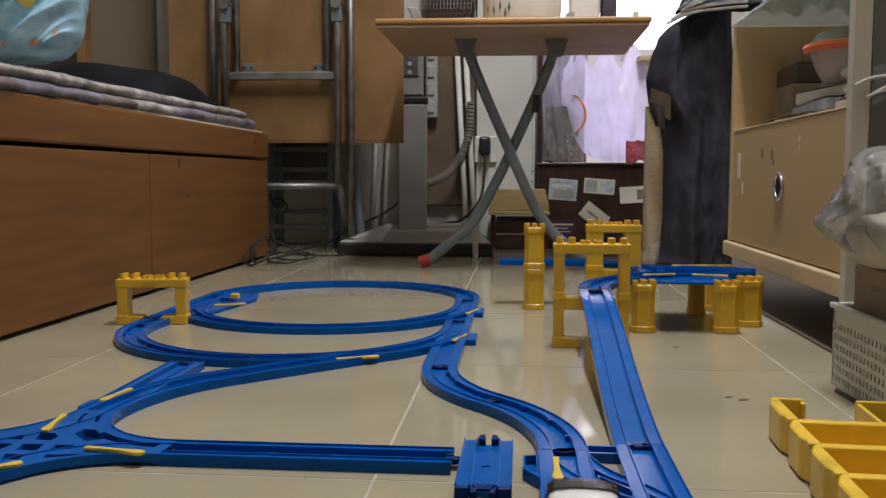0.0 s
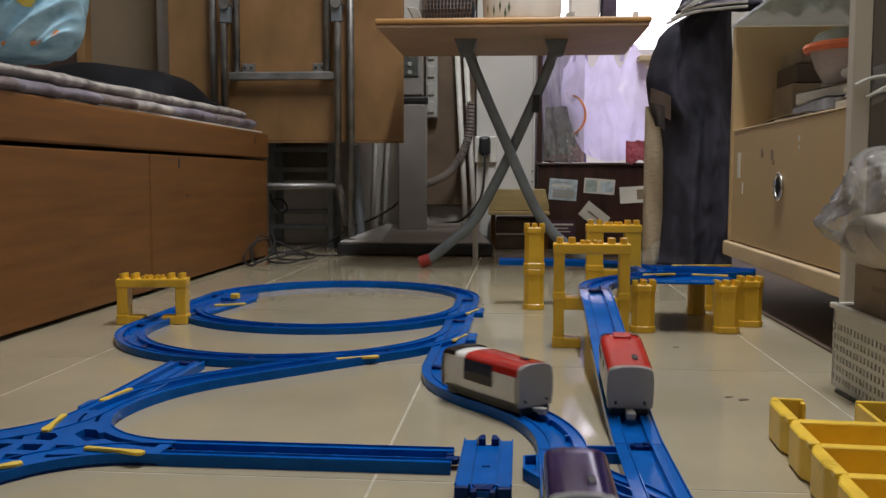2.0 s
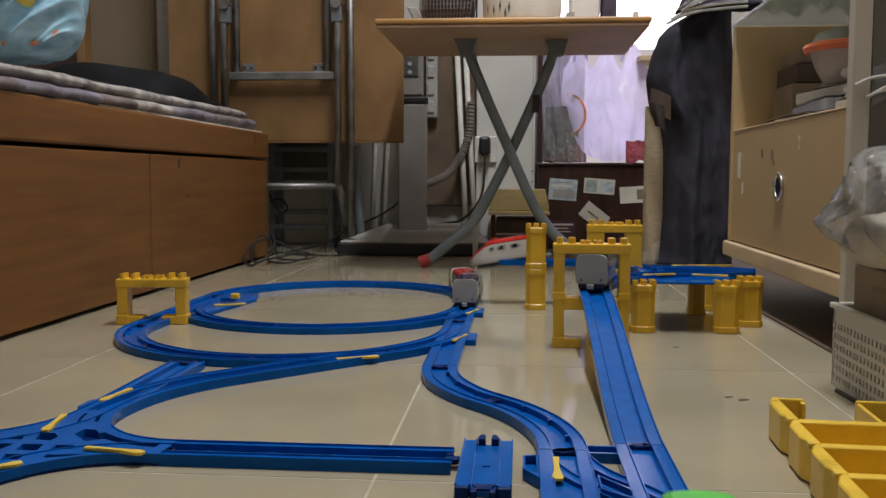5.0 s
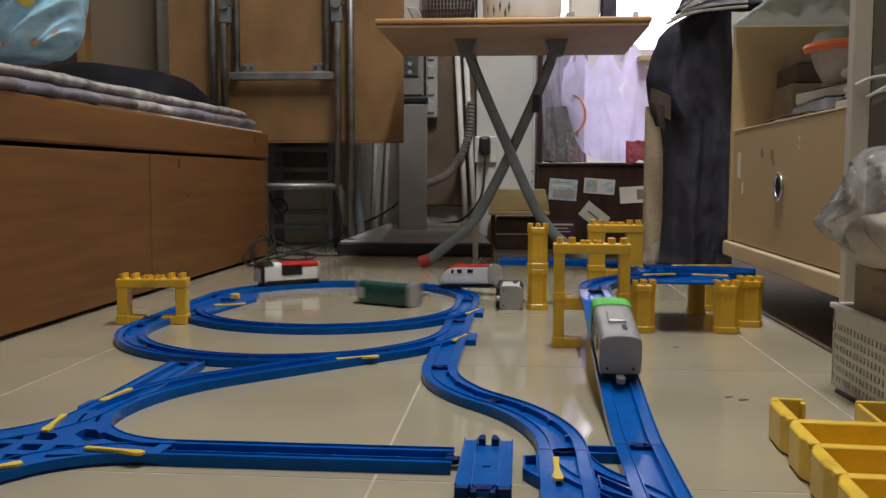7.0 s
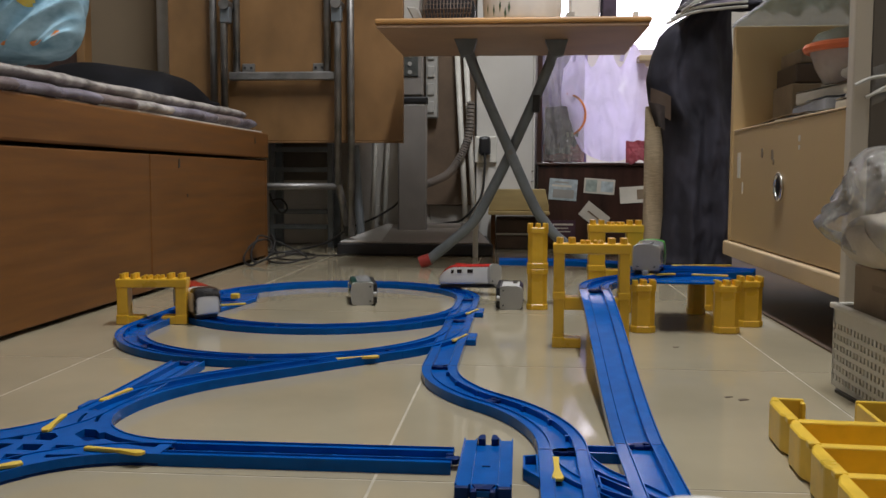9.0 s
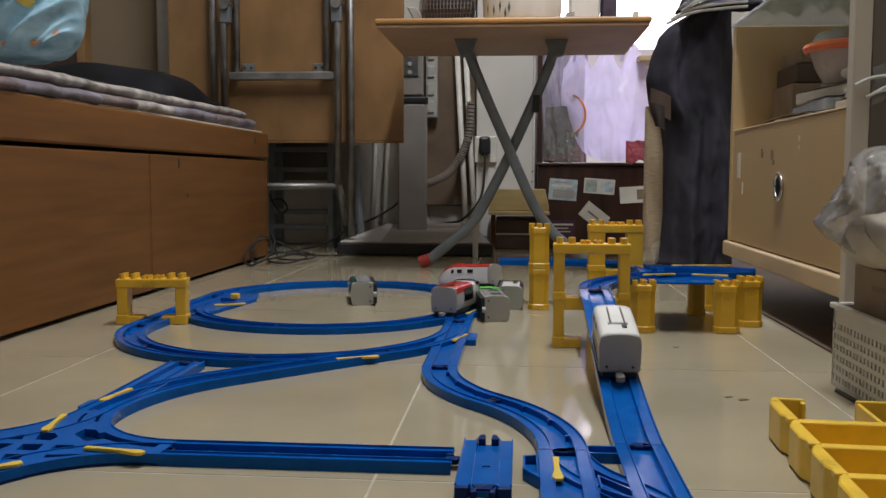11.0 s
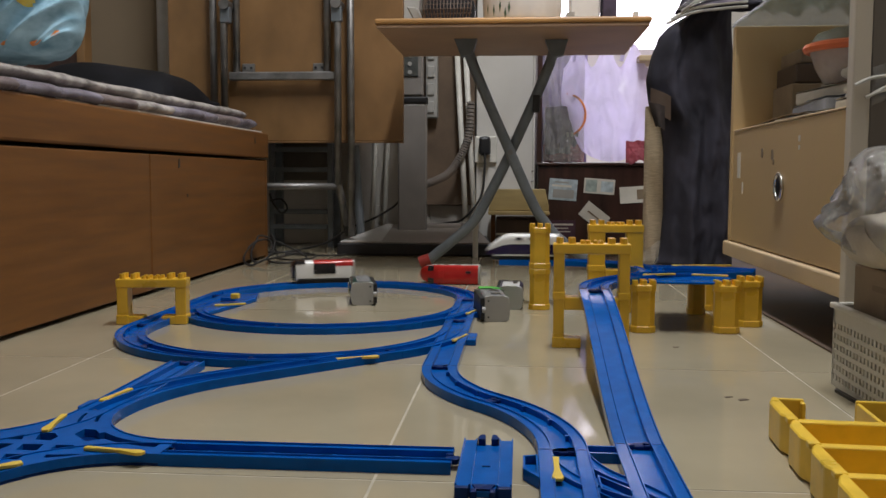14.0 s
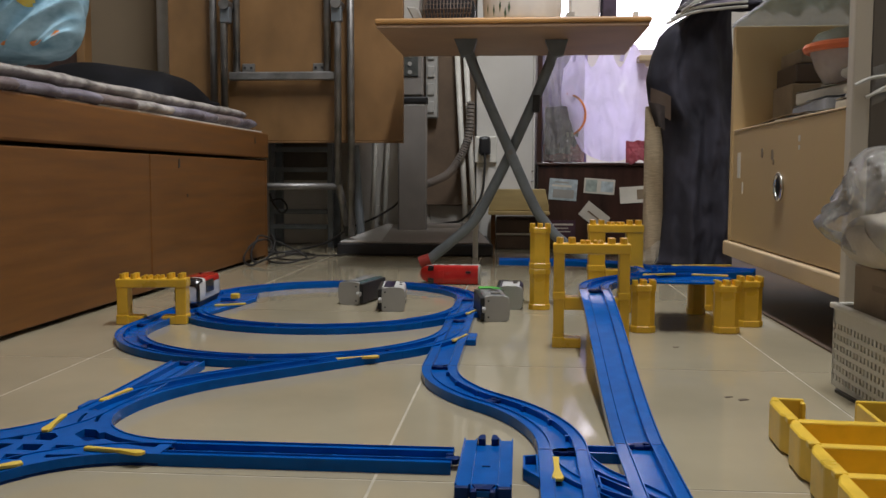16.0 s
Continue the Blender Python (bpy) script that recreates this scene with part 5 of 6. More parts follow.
    part("handle", tube(spline([(0.29, 2.74, 0.55), (0.30, 2.74, 0.60), (0.31, 2.75, 0.63)], 5), 0.006, n=8), M["bag"], t)
    t = thing("red_bag", "dull red bag behind the carrier bag", "bag")
    part("bag", hanging_bag(0.305, 0.385, 2.72, 0.256, 0.318, 14.0, 0.014, crease=0.3), M["red_dull"], t, smooth=True)
    t = thing("shelf_box", "pale wooden shelf end above the bags", "shelf")
    part("shelf", box(0.335, 0.50, 2.70, 2.84, 0.545, 0.562, 0.003), M["cabinet_edge"], t)
    # bright window of the next room
    t = tagged(thing("window_1", "bright white window of the next room", "window"), kind="structure")
    part("pane", box(0.10, 0.92, 3.9, 3.91, 0.60, 1.0), M["window_glow"], t, "bright glazed pane")
    part("frame", box(0.10, 0.92, 3.88, 3.899, 0.565, 0.6, 0.002), M["white"], t)
    # pale lower wall of the next room
    t = thing("tall_white_cupboard", "pale cupboard in the next room", "cupboard")
    part("body", box(0.06, 0.62, 3.3, 3.6, 0.0, 0.66, 0.004), M["wall_white"], t)


# ---- coat and scratching post ----
def build_coat():
    t = thing("dark_coat", "long black coat hanging down to the floor", "coat")

    def co(u, v):
        # v from hem to shoulder, u round the front
        left = np.interp(v, [0, 0.03, 0.2, 0.44, 0.57, 0.65, 0.73, 0.82, 0.90, 0.94, 1.0], [0.328, 0.338, 0.348, 0.346, 0.336, 0.306, 0.299, 0.310, 0.328, 0.35, 0.41])
        right = np.interp(v, [0, 0.3, 0.8, 1.0], [0.515, 0.512, 0.505, 0.495])
        x = left + (right - left) * u
        d = 0.075 * math.sin(math.pi * u) ** 0.5
        f = 0.013 * math.sin(u * 13 + v * 2.6) * (1 - 0.4 * v) + 0.004 * math.sin(u * 27 + 2.2 * math.sin(v * 7)) + 0.01 * noise.noise((u * 4, v * 6, 2)) + 0.004 * noise.noise((u * 14, v * 18, 5))
        return (x, 2.27 - d + f, 0.004 + 0.605 * v)
    part("cloth", cloth(co, 60, 80, 0.004), M["cloth_dark"], t, smooth=True)
    part("cuff", cloth(lambda u, v: (0.294 + 0.034 * u * (1 - 0.5 * v) + 0.018 * v, 2.172 - 0.012 * math.sin(3 * u), 0.388 - 0.055 * v - 0.012 * u + 0.004 * noise.noise((u * 5, v * 5, 8))), 10, 10, 0.003), M["brown_dark"], t, "turned brown cuff lining")
    part("lining", cloth(lambda u, v: (0.30 + 0.045 * u, 2.185 - 0.01 * math.sin(3 * u), 0.345 + 0.055 * v + 0.02 * (1 - u)), 8, 8, 0.002), M["brown_mid"], t)
    t = thing("black_bag_on_top", "dark bag lying over the coat", "bag")
    part("bag", cloth(lambda u, v: (0.36 + 0.19 * u, 2.15 + 0.10 * v, 0.603 + 0.075 * math.sin(math.pi * u) ** 0.5 * math.sin(math.pi * v) + 0.008 * noise.noise((u * 6, v * 6, 1))), 16, 16, 0.004), M["cloth_dark"], t, smooth=True)
    t = thing("hanger_bundle", "bundle of clear plastic and grey hangers", "hangers")
    for k in range(11):
        z = 0.572 + 0.0085 * k + 0.003 * math.sin(k * 2.3)
        part("hanger", tube(spline([(0.318 + 0.011 * k, 2.10 + 0.004 * (k % 3), z - 0.02), (0.37 + 0.007 * k, 2.10 + 0.004 * (k % 3), z + 0.003), (0.44, 2.11, z + 0.014), (0.5, 2.13, z + 0.022)], 5), 0.0034, n=8), M[("greymetal", "offwhite", "purple_pale")[k % 3]], t)
    part("plastic", cloth(lambda u, v: (0.33 + 0.15 * u, 2.09 + 0.02 * noise.noise((u * 4, v * 4, 7)), 0.575 + 0.05 * u + 0.07 * v * u), 20, 12), M["film"], t)
    t = thing("scratching_post", "scratching post wound with pale sisal rope", "scratching post")
    bm = None
    for k in range(58):
        z = 0.04 + 0.0058 * k
        bm = tube([(0.328, 2.3, z), (0.328, 2.3, z + 0.0050)], 0.0255, bm, 20)
    part("rope", bm, M["rope"], t)
    part("core", cyl((0.328, 2.3, 0.0), (0.328, 2.3, 0.385), 0.0246, 20), M["rope"], t)
    part("wrap", cloth(lambda u, v: (0.300 + 0.055 * u - 0.01 * v * (1 - u), 2.262 + 0.006 * math.sin(9 * u), 0.004 + 0.045 * v * (0.5 + u)), 12, 6), M["film"], t, "clear plastic wrap")


# ---- beige cabinet with open shelf ----
def build_cabinet():
    t = thing("beige_cabinet", "beige wooden cabinet with an open shelf over a locked drawer", "cabinet")
    x, ya, yb = 0.387, 1.102, 1.742
    part("bottom_rail", box(x - 0.008, 0.95, ya, yb + 0.012, 0.0705, 0.0965, 0.003), M["cabinet_edge"], t)
    d = part("drawer_front", box(x, x + 0.016, ya, yb - 0.02, 0.0985, 0.2965, 0.002), M["cabinet"], t)
    part("keyhole", tube([(x - 0.002, 1.413 + 0.0185 * math.cos(k * math.pi / 14), 0.200 + 0.0185 * math.sin(k * math.pi / 14)) for k in range(29)], 0.0034, n=8), M["bright_chrome"], d, "round metal finger hole", smooth=True)
    part("keyhole_inner", cyl((x - 0.001, 1.413, 0.200), (x + 0.001, 1.413, 0.200), 0.0175, 24), M["black"], d)
    for y, z, w, h in ((1.52, 0.253, 0.012, 0.013), (1.46, 0.249, 0.012, 0.014), (1.452, 0.238, 0.008, 0.008)):
        part("worn_patch", prism([(w * 0.62 * math.cos(k * 0.7) * (1 + 0.25 * math.sin(k * 2.7 + y * 90)), h * 0.62 * math.sin(k * 0.7)) for k in range(9)], 0, 0.0006, m=Matrix(((0, 0, -1, x), (1, 0, 0, y), (0, 1, 0, z), (0, 0, 0, 1)))), M["cardboard"], d, "dark worn patch")
    for y, z, w, h in ((1.675, 0.235, 0.022, 0.045), (1.645, 0.195, 0.008, 0.02), (1.323, 0.2685, 0.008, 0.008), (1.323, 0.256, 0.006, 0.006)):
        part("tape_patch", box(x - 0.0007, x, y - w / 2, y + w / 2, z - h / 2, z + h / 2), M["paper"], d, "pale tape remnant")
    part("end_panel", box(x - 0.002, 0.95, yb - 0.018, yb, 0.0967, 0.486, 0.002), M["cabinet"], t)
    part("shelf_board", box(x + 0.002, 0.95, ya, yb - 0.0185, 0.2825, 0.2965, 0.002), M["cabinet"], t)
    part("back_panel", box(0.80, 0.815, ya, yb - 0.0185, 0.297, 0.486), M["cabinet"], t)
    part("top_glass", box(x - 0.004, 0.95, ya, yb + 0.004, 0.4865, 0.494, 0.002), M["glass_top"], t, "greenish glass top")
    # hollow behind the drawer, its shade given as near-black colour
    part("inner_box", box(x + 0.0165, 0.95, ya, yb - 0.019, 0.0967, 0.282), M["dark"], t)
    part("drawer_lip", box(x - 0.001, x + 0.018, ya, yb - 0.02, 0.2967, 0.2995, 0.001), M["cabinet_edge"], t)
    # legs share the near-black colour, shade of the space below
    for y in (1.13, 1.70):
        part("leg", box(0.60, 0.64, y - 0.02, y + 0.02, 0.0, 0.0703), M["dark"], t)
    # things on the shelf
    t = thing("storage_tub", "clear plastic tub with an orange lid rim", "tub")
    cx, cy = 0.462, 1.33
    z0 = 0.345
    rings = []
    bm = bmesh.new()
    for r, h in ((0.042, 0.0), (0.053, 0.02), (0.062, 0.045)):
        rings.append([bm.verts.new((cx + r * math.cos(k * math.pi / 16), cy + r * math.sin(k * math.pi / 16), z0 + h)) for k in range(32)])
    for a, b in zip(rings, rings[1:]):
        for k in range(32):
            bm.faces.new((a[k], a[(k + 1) % 32], b[(k + 1) % 32], b[k]))
    bm.faces.new(rings[0][::-1])
    part("tub", bm, M["clear_tub"], t, smooth=True)
    part("rim", tube([(cx + 0.064 * math.cos(k * math.pi / 16), cy + 0.064 * math.sin(k * math.pi / 16), z0 + 0.048) for k in range(33)], 0.0065, n=8), M["orange_red"], t, "orange rim")
    bm = bmesh.new()
    rings = [[bm.verts.new((cx + r * math.cos(k * math.pi / 16), cy + r * math.sin(k * math.pi / 16), z0 + h)) for k in range(32)] for r, h in ((0.062, 0.053), (0.053, 0.068), (0.03, 0.076))]
    for a, b in zip(rings, rings[1:]):
        for k in range(32):
            bm.faces.new((a[k], a[(k + 1) % 32], b[(k + 1) % 32], b[k]))
    bm.faces.new(rings[-1])
    part("lid", bm, M["glass_top"], t, "clear domed lid", smooth=True)
    for i, (xx, yy, w, d, z, h, m, rz) in enumerate([(0.475, 1.36, 0.15, 0.24, 0.2998, 0.004, "paper", 4), (0.48, 1.38, 0.13, 0.22, 0.3042, 0.018, "pale_blue", -5), (0.485, 1.35, 0.12, 0.20, 0.3225, 0.018, "paper", 7),
                                                      (0.47, 1.20, 0.12, 0.10, 0.2998, 0.014, "paper", 3), (0.475, 1.19, 0.12, 0.10, 0.3142, 0.008, "offwhite", -4), (0.47, 1.19, 0.11, 0.09, 0.3225, 0.008, "paper", 6)]):
        t = thing("paper_stack", "loose stack of papers and bags on the shelf", "papers", pose(xx, yy, z, 0, 0, rz), group="papers on the cabinet shelf")
        part("paper_block", box(-w / 2, w / 2, -d / 2, d / 2, 0, h, 0.003), M[m], t)
        part("top_sheet", cloth(lambda u, v: (-w / 2 + w * u, -d / 2 + d * v, h + 0.0015 + 0.004 * max(0, noise.noise((u * 3 + i, v * 3, i)))), 10, 10), M[m], t)
    t = thing("black_pouch", "small black pouch on the papers", "pouch")
    part("pouch", box(0.425, 0.50, 1.16, 1.26, 0.331, 0.362, 0.012), M["black"], t)
    for z0, z1, dx, m in ((0.2998, 0.372, 0.0, "cardboard_l"), (0.3725, 0.405, 0.006, "brown_mid"), (0.4055, 0.43, 0.012, "cardboard_l")):
        t = thing("cardboard_parcel", "brown cardboard parcel stacked at the back of the shelf", "box", group="parcels on the shelf")
        part("parcel", box(0.452 + dx, 0.60, 1.60, 1.715, z0, z1, 0.003), M[m], t)
        part("tape", box(0.50, 0.525, 1.5992, 1.5999, z0 + 0.003, z1 - 0.003), M["paper"], t, "pale tape strip")
    t = thing("folded_cloth", "grey folded cloth lying on the shelf", "cloth")
    for k in range(3):
        part("fold", cloth(lambda u, v: (0.408 + 0.012 * k + 0.105 * u, 1.28 + 0.21 * v, 0.3005 + 0.0125 * k + (0.011 + 0.004 * noise.noise((u * 3, v * 3, k))) * math.sin(math.pi * u) ** 0.3 * (1 if v < 0.97 else 0.3) + 0.006 * (1 - v)), 16, 22, 0.002), M["pale_blue"], t, smooth=True)
    t = thing("white_pouch", "crumpled white bag bulging under the tub", "bag", group="bags on the cabinet shelf")

    def lump(u, v):
        a, b = u * 2 * math.pi, v * math.pi
        q = 1 + 0.25 * noise.noise((math.cos(a) * 1.7, math.sin(a) * 1.7, v * 3)) + 0.12 * noise.noise((math.cos(a) * 5, math.sin(a) * 5, v * 8))
        return (0.455 + 0.03 * math.sin(b) * math.cos(a) * q, 1.31 + 0.04 * math.sin(b) * math.sin(a) * q, 0.3425 + 0.02 * (1 - math.cos(b)) * (0.85 + 0.15 * q))
    part("bag", cloth(lump, 36, 22), M["offwhite"], t, smooth=True)
    t = thing("crumpled_sheet", "flat crumpled brown paper on the shelf edge", "paper")
    part("sheet", cloth(lambda u, v: (0.392 + 0.10 * u, 1.30 + 0.33 * v, 0.3005 + 0.012 * max(0, math.sin(v * 3.0)) * (1 - v) + 0.003 * noise.noise((u * 5, v * 7, 3))), 8, 20, 0.001), M["cardboard"], t)
    t = thing("plastic_bundle", "clear crumpled plastic on the cabinet top", "plastic")
    part("film", cloth(lambda u, v: (0.40 + 0.22 * u, 1.25 + 0.45 * v, 0.497 + 0.05 * abs(noise.noise((u * 5, v * 6, 4))) + 0.05 * math.sin(math.pi * u) * math.sin(math.pi * v)), 24, 30), M["film"], t)
    t = thing("grey_box", "grey box on the cabinet top", "box")
    part("box", box(0.44, 0.75, 1.11, 1.25, 0.4945, 0.60, 0.004), M["purple_pale"], t)
    # dim things below the cabinet
    t = thing("old_shoe", "dark shoe in the shadow under the cabinet", "shoe")
    part("upper", cloth(lambda u, v: (0.47 + 0.09 * u, 1.15 + 0.24 * v, 0.012 + 0.045 * math.sin(math.pi * u) ** 0.6 * (1 - 0.5 * v)), 14, 20, 0.002), M["brown_mid"], t, smooth=True)
    part("sole", box(0.465, 0.565, 1.14, 1.4, 0.0, 0.012, 0.004), M["black"], t)
    # added dark sheet that gives the floor under the cabinet its shade
    t = thing("under_cabinet_shade", "dark sheet standing in for the shade under the cabinet", "mat")
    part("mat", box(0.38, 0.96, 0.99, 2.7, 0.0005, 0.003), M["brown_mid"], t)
    # pale post and shelf beside the cabinet
    t = thing("shelf_unit", "off-white metal shelf post with a dark shelf side", "shelf")
    part("post", box(0.372, 0.392, 1.08, 1.10, 0.0, 1.2, 0.002), M["shelf_paint"], t)
    part("side", box(0.3925, 0.46, 1.084, 1.098, 0.0, 1.2, 0.002), M["brown_grey"], t)
    t = thing("clear_wrapper", "crumpled clear wrapper pressed against the shelf side", "plastic")
    part("film", cloth(lambda u, v: (0.394 + 0.06 * u, 1.0825 - 0.012 * abs(noise.noise((u * 5, v * 4, 6))) * math.sin(math.pi * v), 0.296 + 0.042 * v + 0.02 * u + 0.004 * noise.noise((u * 6, v * 2, 1))), 24, 14), M["film"], t, smooth=True)
    for z, dx in ((0.318, 0.0), (0.304, 0.012), (0.309, 0.02)):
        part("tie", tube(spline([(0.374 + dx, 1.0775, z), (0.392 + dx, 1.0765, z + 0.008), (0.425 + dx, 1.0805, z + 0.012)], 5), 0.0022, n=6), M["offwhite"], t, "white plastic tie")


# ---- basket with box and wrapped bundle ----
def build_basket():
    t = thing("white_basket", "white perforated plastic basket", "basket")
    x, ya, yb, h = 0.325, 0.55, 0.972, 0.08
    w = 0.003
    # left side as bars round rows of slots
    rows, n = 6, 46
    zs = [0.006 + 0.0107 * k for k in range(rows)]
    part("bottom_band", box(x, x + w, ya, yb, 0.0, zs[0]), M["basket"], t)
    for k in range(rows):
        part("slot_row_bar", box(x, x + w, ya, yb, zs[k] + 0.0062, zs[k] + 0.0107 if k < rows - 1 else h), M["basket"], t)
    step = (yb - ya) / n
    bm = bmesh.new()
    for k in range(rows):
        for i in range(n + 1):
            y = ya + i * step
            box(x + 0.0002, x + w - 0.0002, y - step * 0.27, y + step * 0.27, zs[k] - 0.0002, zs[k] + 0.0064, bm=bm)
    p = part("slot_bar", bm, M["basket"], t)
    p["kind"] = "stuff"
    part("far_side", box(x, 0.60, yb - w, yb + 0.001, 0.0, h), M["basket"], t)
    part("right_side", box(0.597, 0.60, ya, yb - w, 0.0, h), M["basket"], t)
    part("near_side", box(x + w, 0.597, ya, ya + w, 0.0, h), M["basket"], t)
    part("floor", box(x + w, 0.597, ya + w, yb - w, 0.0, 0.003), M["basket"], t)
    part("rim", box(x - 0.004, x + 0.004, ya - 0.002, yb + 0.004, h, h + 0.006, 0.002), M["basket"], t)
    part("rim", box(x + 0.0042, 0.604, yb - 0.004, yb + 0.004, h, h + 0.006, 0.002), M["basket"], t)
    part("lining", box(x + w + 0.002, x + w + 0.004, ya + w, yb - w, 0.004, 0.07), M["cardboard"], t)
    t = thing("cardboard_box", "brown cardboard box standing in the basket", "box")
    part("carton", box(0.336, 0.58, 0.58, 0.95, 0.0035, 0.128, 0.002), M["cardboard_l"], t)
    part("tape", box(0.3352, 0.3359, 0.62, 0.90, 0.107, 0.112), M["cardboard"], t)
    part("print_bar", box(0.3352, 0.3359, 0.84, 0.87, 0.088, 0.104), M["cardboard"], t)
    for i, y in enumerate((0.80, 0.82)):
        part("print_bar", box(0.3352, 0.3359, y, y + 0.012, 0.085 + 0.002 * i, 0.11), M["cardboard"], t)
    t = thing("wrapped_bundle", "beige bundle wrapped in crumpled clear plastic", "plastic bag")

    def inner(u, v):
        a, b = u * 2 * math.pi, v * math.pi
        r = math.sin(b) ** 0.7
        q = 1 + 0.1 * noise.noise((math.cos(a) * 2, math.sin(a) * 2, v * 4))
        return (0.354 + 0.048 * r * math.cos(a) * q, 0.885 + 0.065 * r * math.sin(a) * q, 0.1555 - 0.027 * math.cos(b) * q)
    part("content", cloth(inner, 28, 18), M["bundle"], t, "beige cloth inside", smooth=True)

    def film(u, v):
        a, b = u * 2 * math.pi, v * math.pi
        r = math.sin(b) ** (0.3 if v < 0.45 else 0.3 + 1.7 * (v - 0.45))
        w = 0.6 * noise.noise((math.cos(a) * 1.5, math.sin(a) * 1.5, v * 3))
        q = 1 + 0.18 * noise.noise((math.cos(a) * 2.2, math.sin(a) * 2.2, v * 4)) + 0.12 * (1 - abs(math.sin(a * 5 + v * 11 + 4 * w))) ** 2 + 0.05 * (1 - abs(math.sin(a * 9 - v * 23 + 5 * w))) ** 2
        cz = -math.cos(b)
        z = 0.182 + (0.075 if cz > 0 else 0.048) * cz * (1 + 0.25 * noise.noise((a, v * 5, 2)))
        spike = 0.018 * math.exp(-((a - 2.6) / 0.35) ** 2 - ((v - 0.42) / 0.12) ** 2)
        return (0.369 + 0.062 * r * math.cos(a) * q - spike, 0.88 + 0.09 * r * math.sin(a) * q + spike, z)
    part("wrap", cloth(film, 84, 56), M["film"], t, "crumpled clear wrap", smooth=True)
    part("wrap_tail", cloth(lambda u, v: (0.328 + 0.06 * u - 0.012 * v * (1 - u), 0.91 - 0.03 * u + 0.008 * noise.noise((u * 6, v * 6, 3)), 0.20 + 0.045 * v * (0.4 + 0.8 * u)), 14, 14), M["film"], t)
    t = thing("dark_scrap", "small dark scrap on the floor by the basket", "scrap")
    part("scrap", prism([(0, 0), (0.004, 0.0), (0.003, 0.055), (-0.001, 0.05)], 0, 0.003, m=pose(0.3195, 0.885, 0, 0, 0, 3)), M["black"], t)
    for x, y, s in ((0.204, 0.902, 0.0035), (0.216, 0.892, 0.0045), (0.197, 1.165, 0.003)):
        t = thing("dirt_fleck", "dark fleck of dirt on the tile", "dirt", pose(x, y, 0, 0, 0, 20))
        part("fleck", prism([(-s, -s * 0.6), (s * 1.4, -s * 0.3), (s, s * 0.7), (-s * 0.8, s * 0.5)], 0, 0.0005), M["brown_mid"], t)


def more_materials():
    M["wall_beige"] = material("beige_board", (0.29, 0.215, 0.135), 0.7, vary=0.05, scale=5)
    M["scale_grey"] = material("brownish_grey_plastic", (0.20, 0.182, 0.165), 0.45, vary=0.08, scale=10)
    M["hose"] = material("pale_grey_hose", (0.19, 0.165, 0.145), 0.6, vary=0.1, scale=30)
    M["platform_dark"] = material("brown_grey_platform", (0.27, 0.235, 0.205), 0.4, vary=0.1, scale=9)
    M["stool_wood"] = material("yellow_pale_wood", (0.52, 0.40, 0.18), 0.5, vary=0.1, scale=8, stretch=(1, 5, 5))
    M["cushion"] = material("black_cushion_cloth", (0.009, 0.009, 0.012), 0.8, vary=0.3, scale=12, bump=0.3, bump_scale=350, spec=0.2)
    M["screen"] = material("grey_display", (0.085, 0.09, 0.085), 0.2, vary=0.1)
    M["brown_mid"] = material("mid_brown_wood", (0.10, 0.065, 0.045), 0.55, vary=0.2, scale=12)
    M["brown_dark"] = material("dark_brown_lining", (0.05, 0.036, 0.032), 0.8, vary=0.3, scale=25, bump=0.3)
    M["bright_chrome"] = material("bright_chrome", (0.62, 0.60, 0.57), 0.2, metal=1.0, vary=0.08, scale=60)
    M["leaf"] = material("leaf_print", (0.05, 0.10, 0.05), 0.4)
    M["purple_grey"] = material("purple_grey_cloth", (0.07, 0.05, 0.09), 0.7, vary=0.3, scale=25)
    M["purple_pale"] = material("pale_violet_film", (0.28, 0.24, 0.36), 0.5, vary=0.2, scale=18, bump=0.2, bump_scale=50)
    M["red_dull"] = material("dull_red", (0.30, 0.05, 0.07), 0.6, vary=0.25, scale=22)
    M["paper_green"] = material("green_grey_paper", (0.36, 0.42, 0.38), 0.6, vary=0.15, scale=60)
    M["violet_card"] = material("dark_violet_card", (0.07, 0.03, 0.05), 0.5, vary=0.1)
    M["glass_top"] = material("green_glass", (0.32, 0.38, 0.34), 0.1, vary=0.06, alpha=0.5)
    M["clear_tub"] = material("clear_plastic_tub", (0.50, 0.42, 0.37), 0.2, vary=0.12, scale=30, alpha=0.75)
    M["orange_red"] = material("orange_red_plastic", (0.72, 0.16, 0.05), 0.4, vary=0.06)
    M["pale_blue"] = material("pale_blue_grey_paper", (0.40, 0.42, 0.48), 0.6, vary=0.1)
    M["shelf_paint"] = material("aged_shelf_paint", (0.55, 0.49, 0.40), 0.6, vary=0.05, scale=10)
    M["basket"] = material("basket_plastic", (0.60, 0.57, 0.50), 0.5, vary=0.05, scale=20)
    M["cardboard_l"] = material("light_cardboard", (0.27, 0.20, 0.13), 0.8, vary=0.12, scale=14)
    M["bundle"] = material("beige_cloth", (0.62, 0.55, 0.44), 0.85, vary=0.15, scale=20, bump=0.3)


more_materials()
build_bed()
build_bedding()
build_leaning_table()
build_scale()
build_back_wall()
build_folding_table()
build_doorway()
build_coat()
build_cabinet()
build_basket()


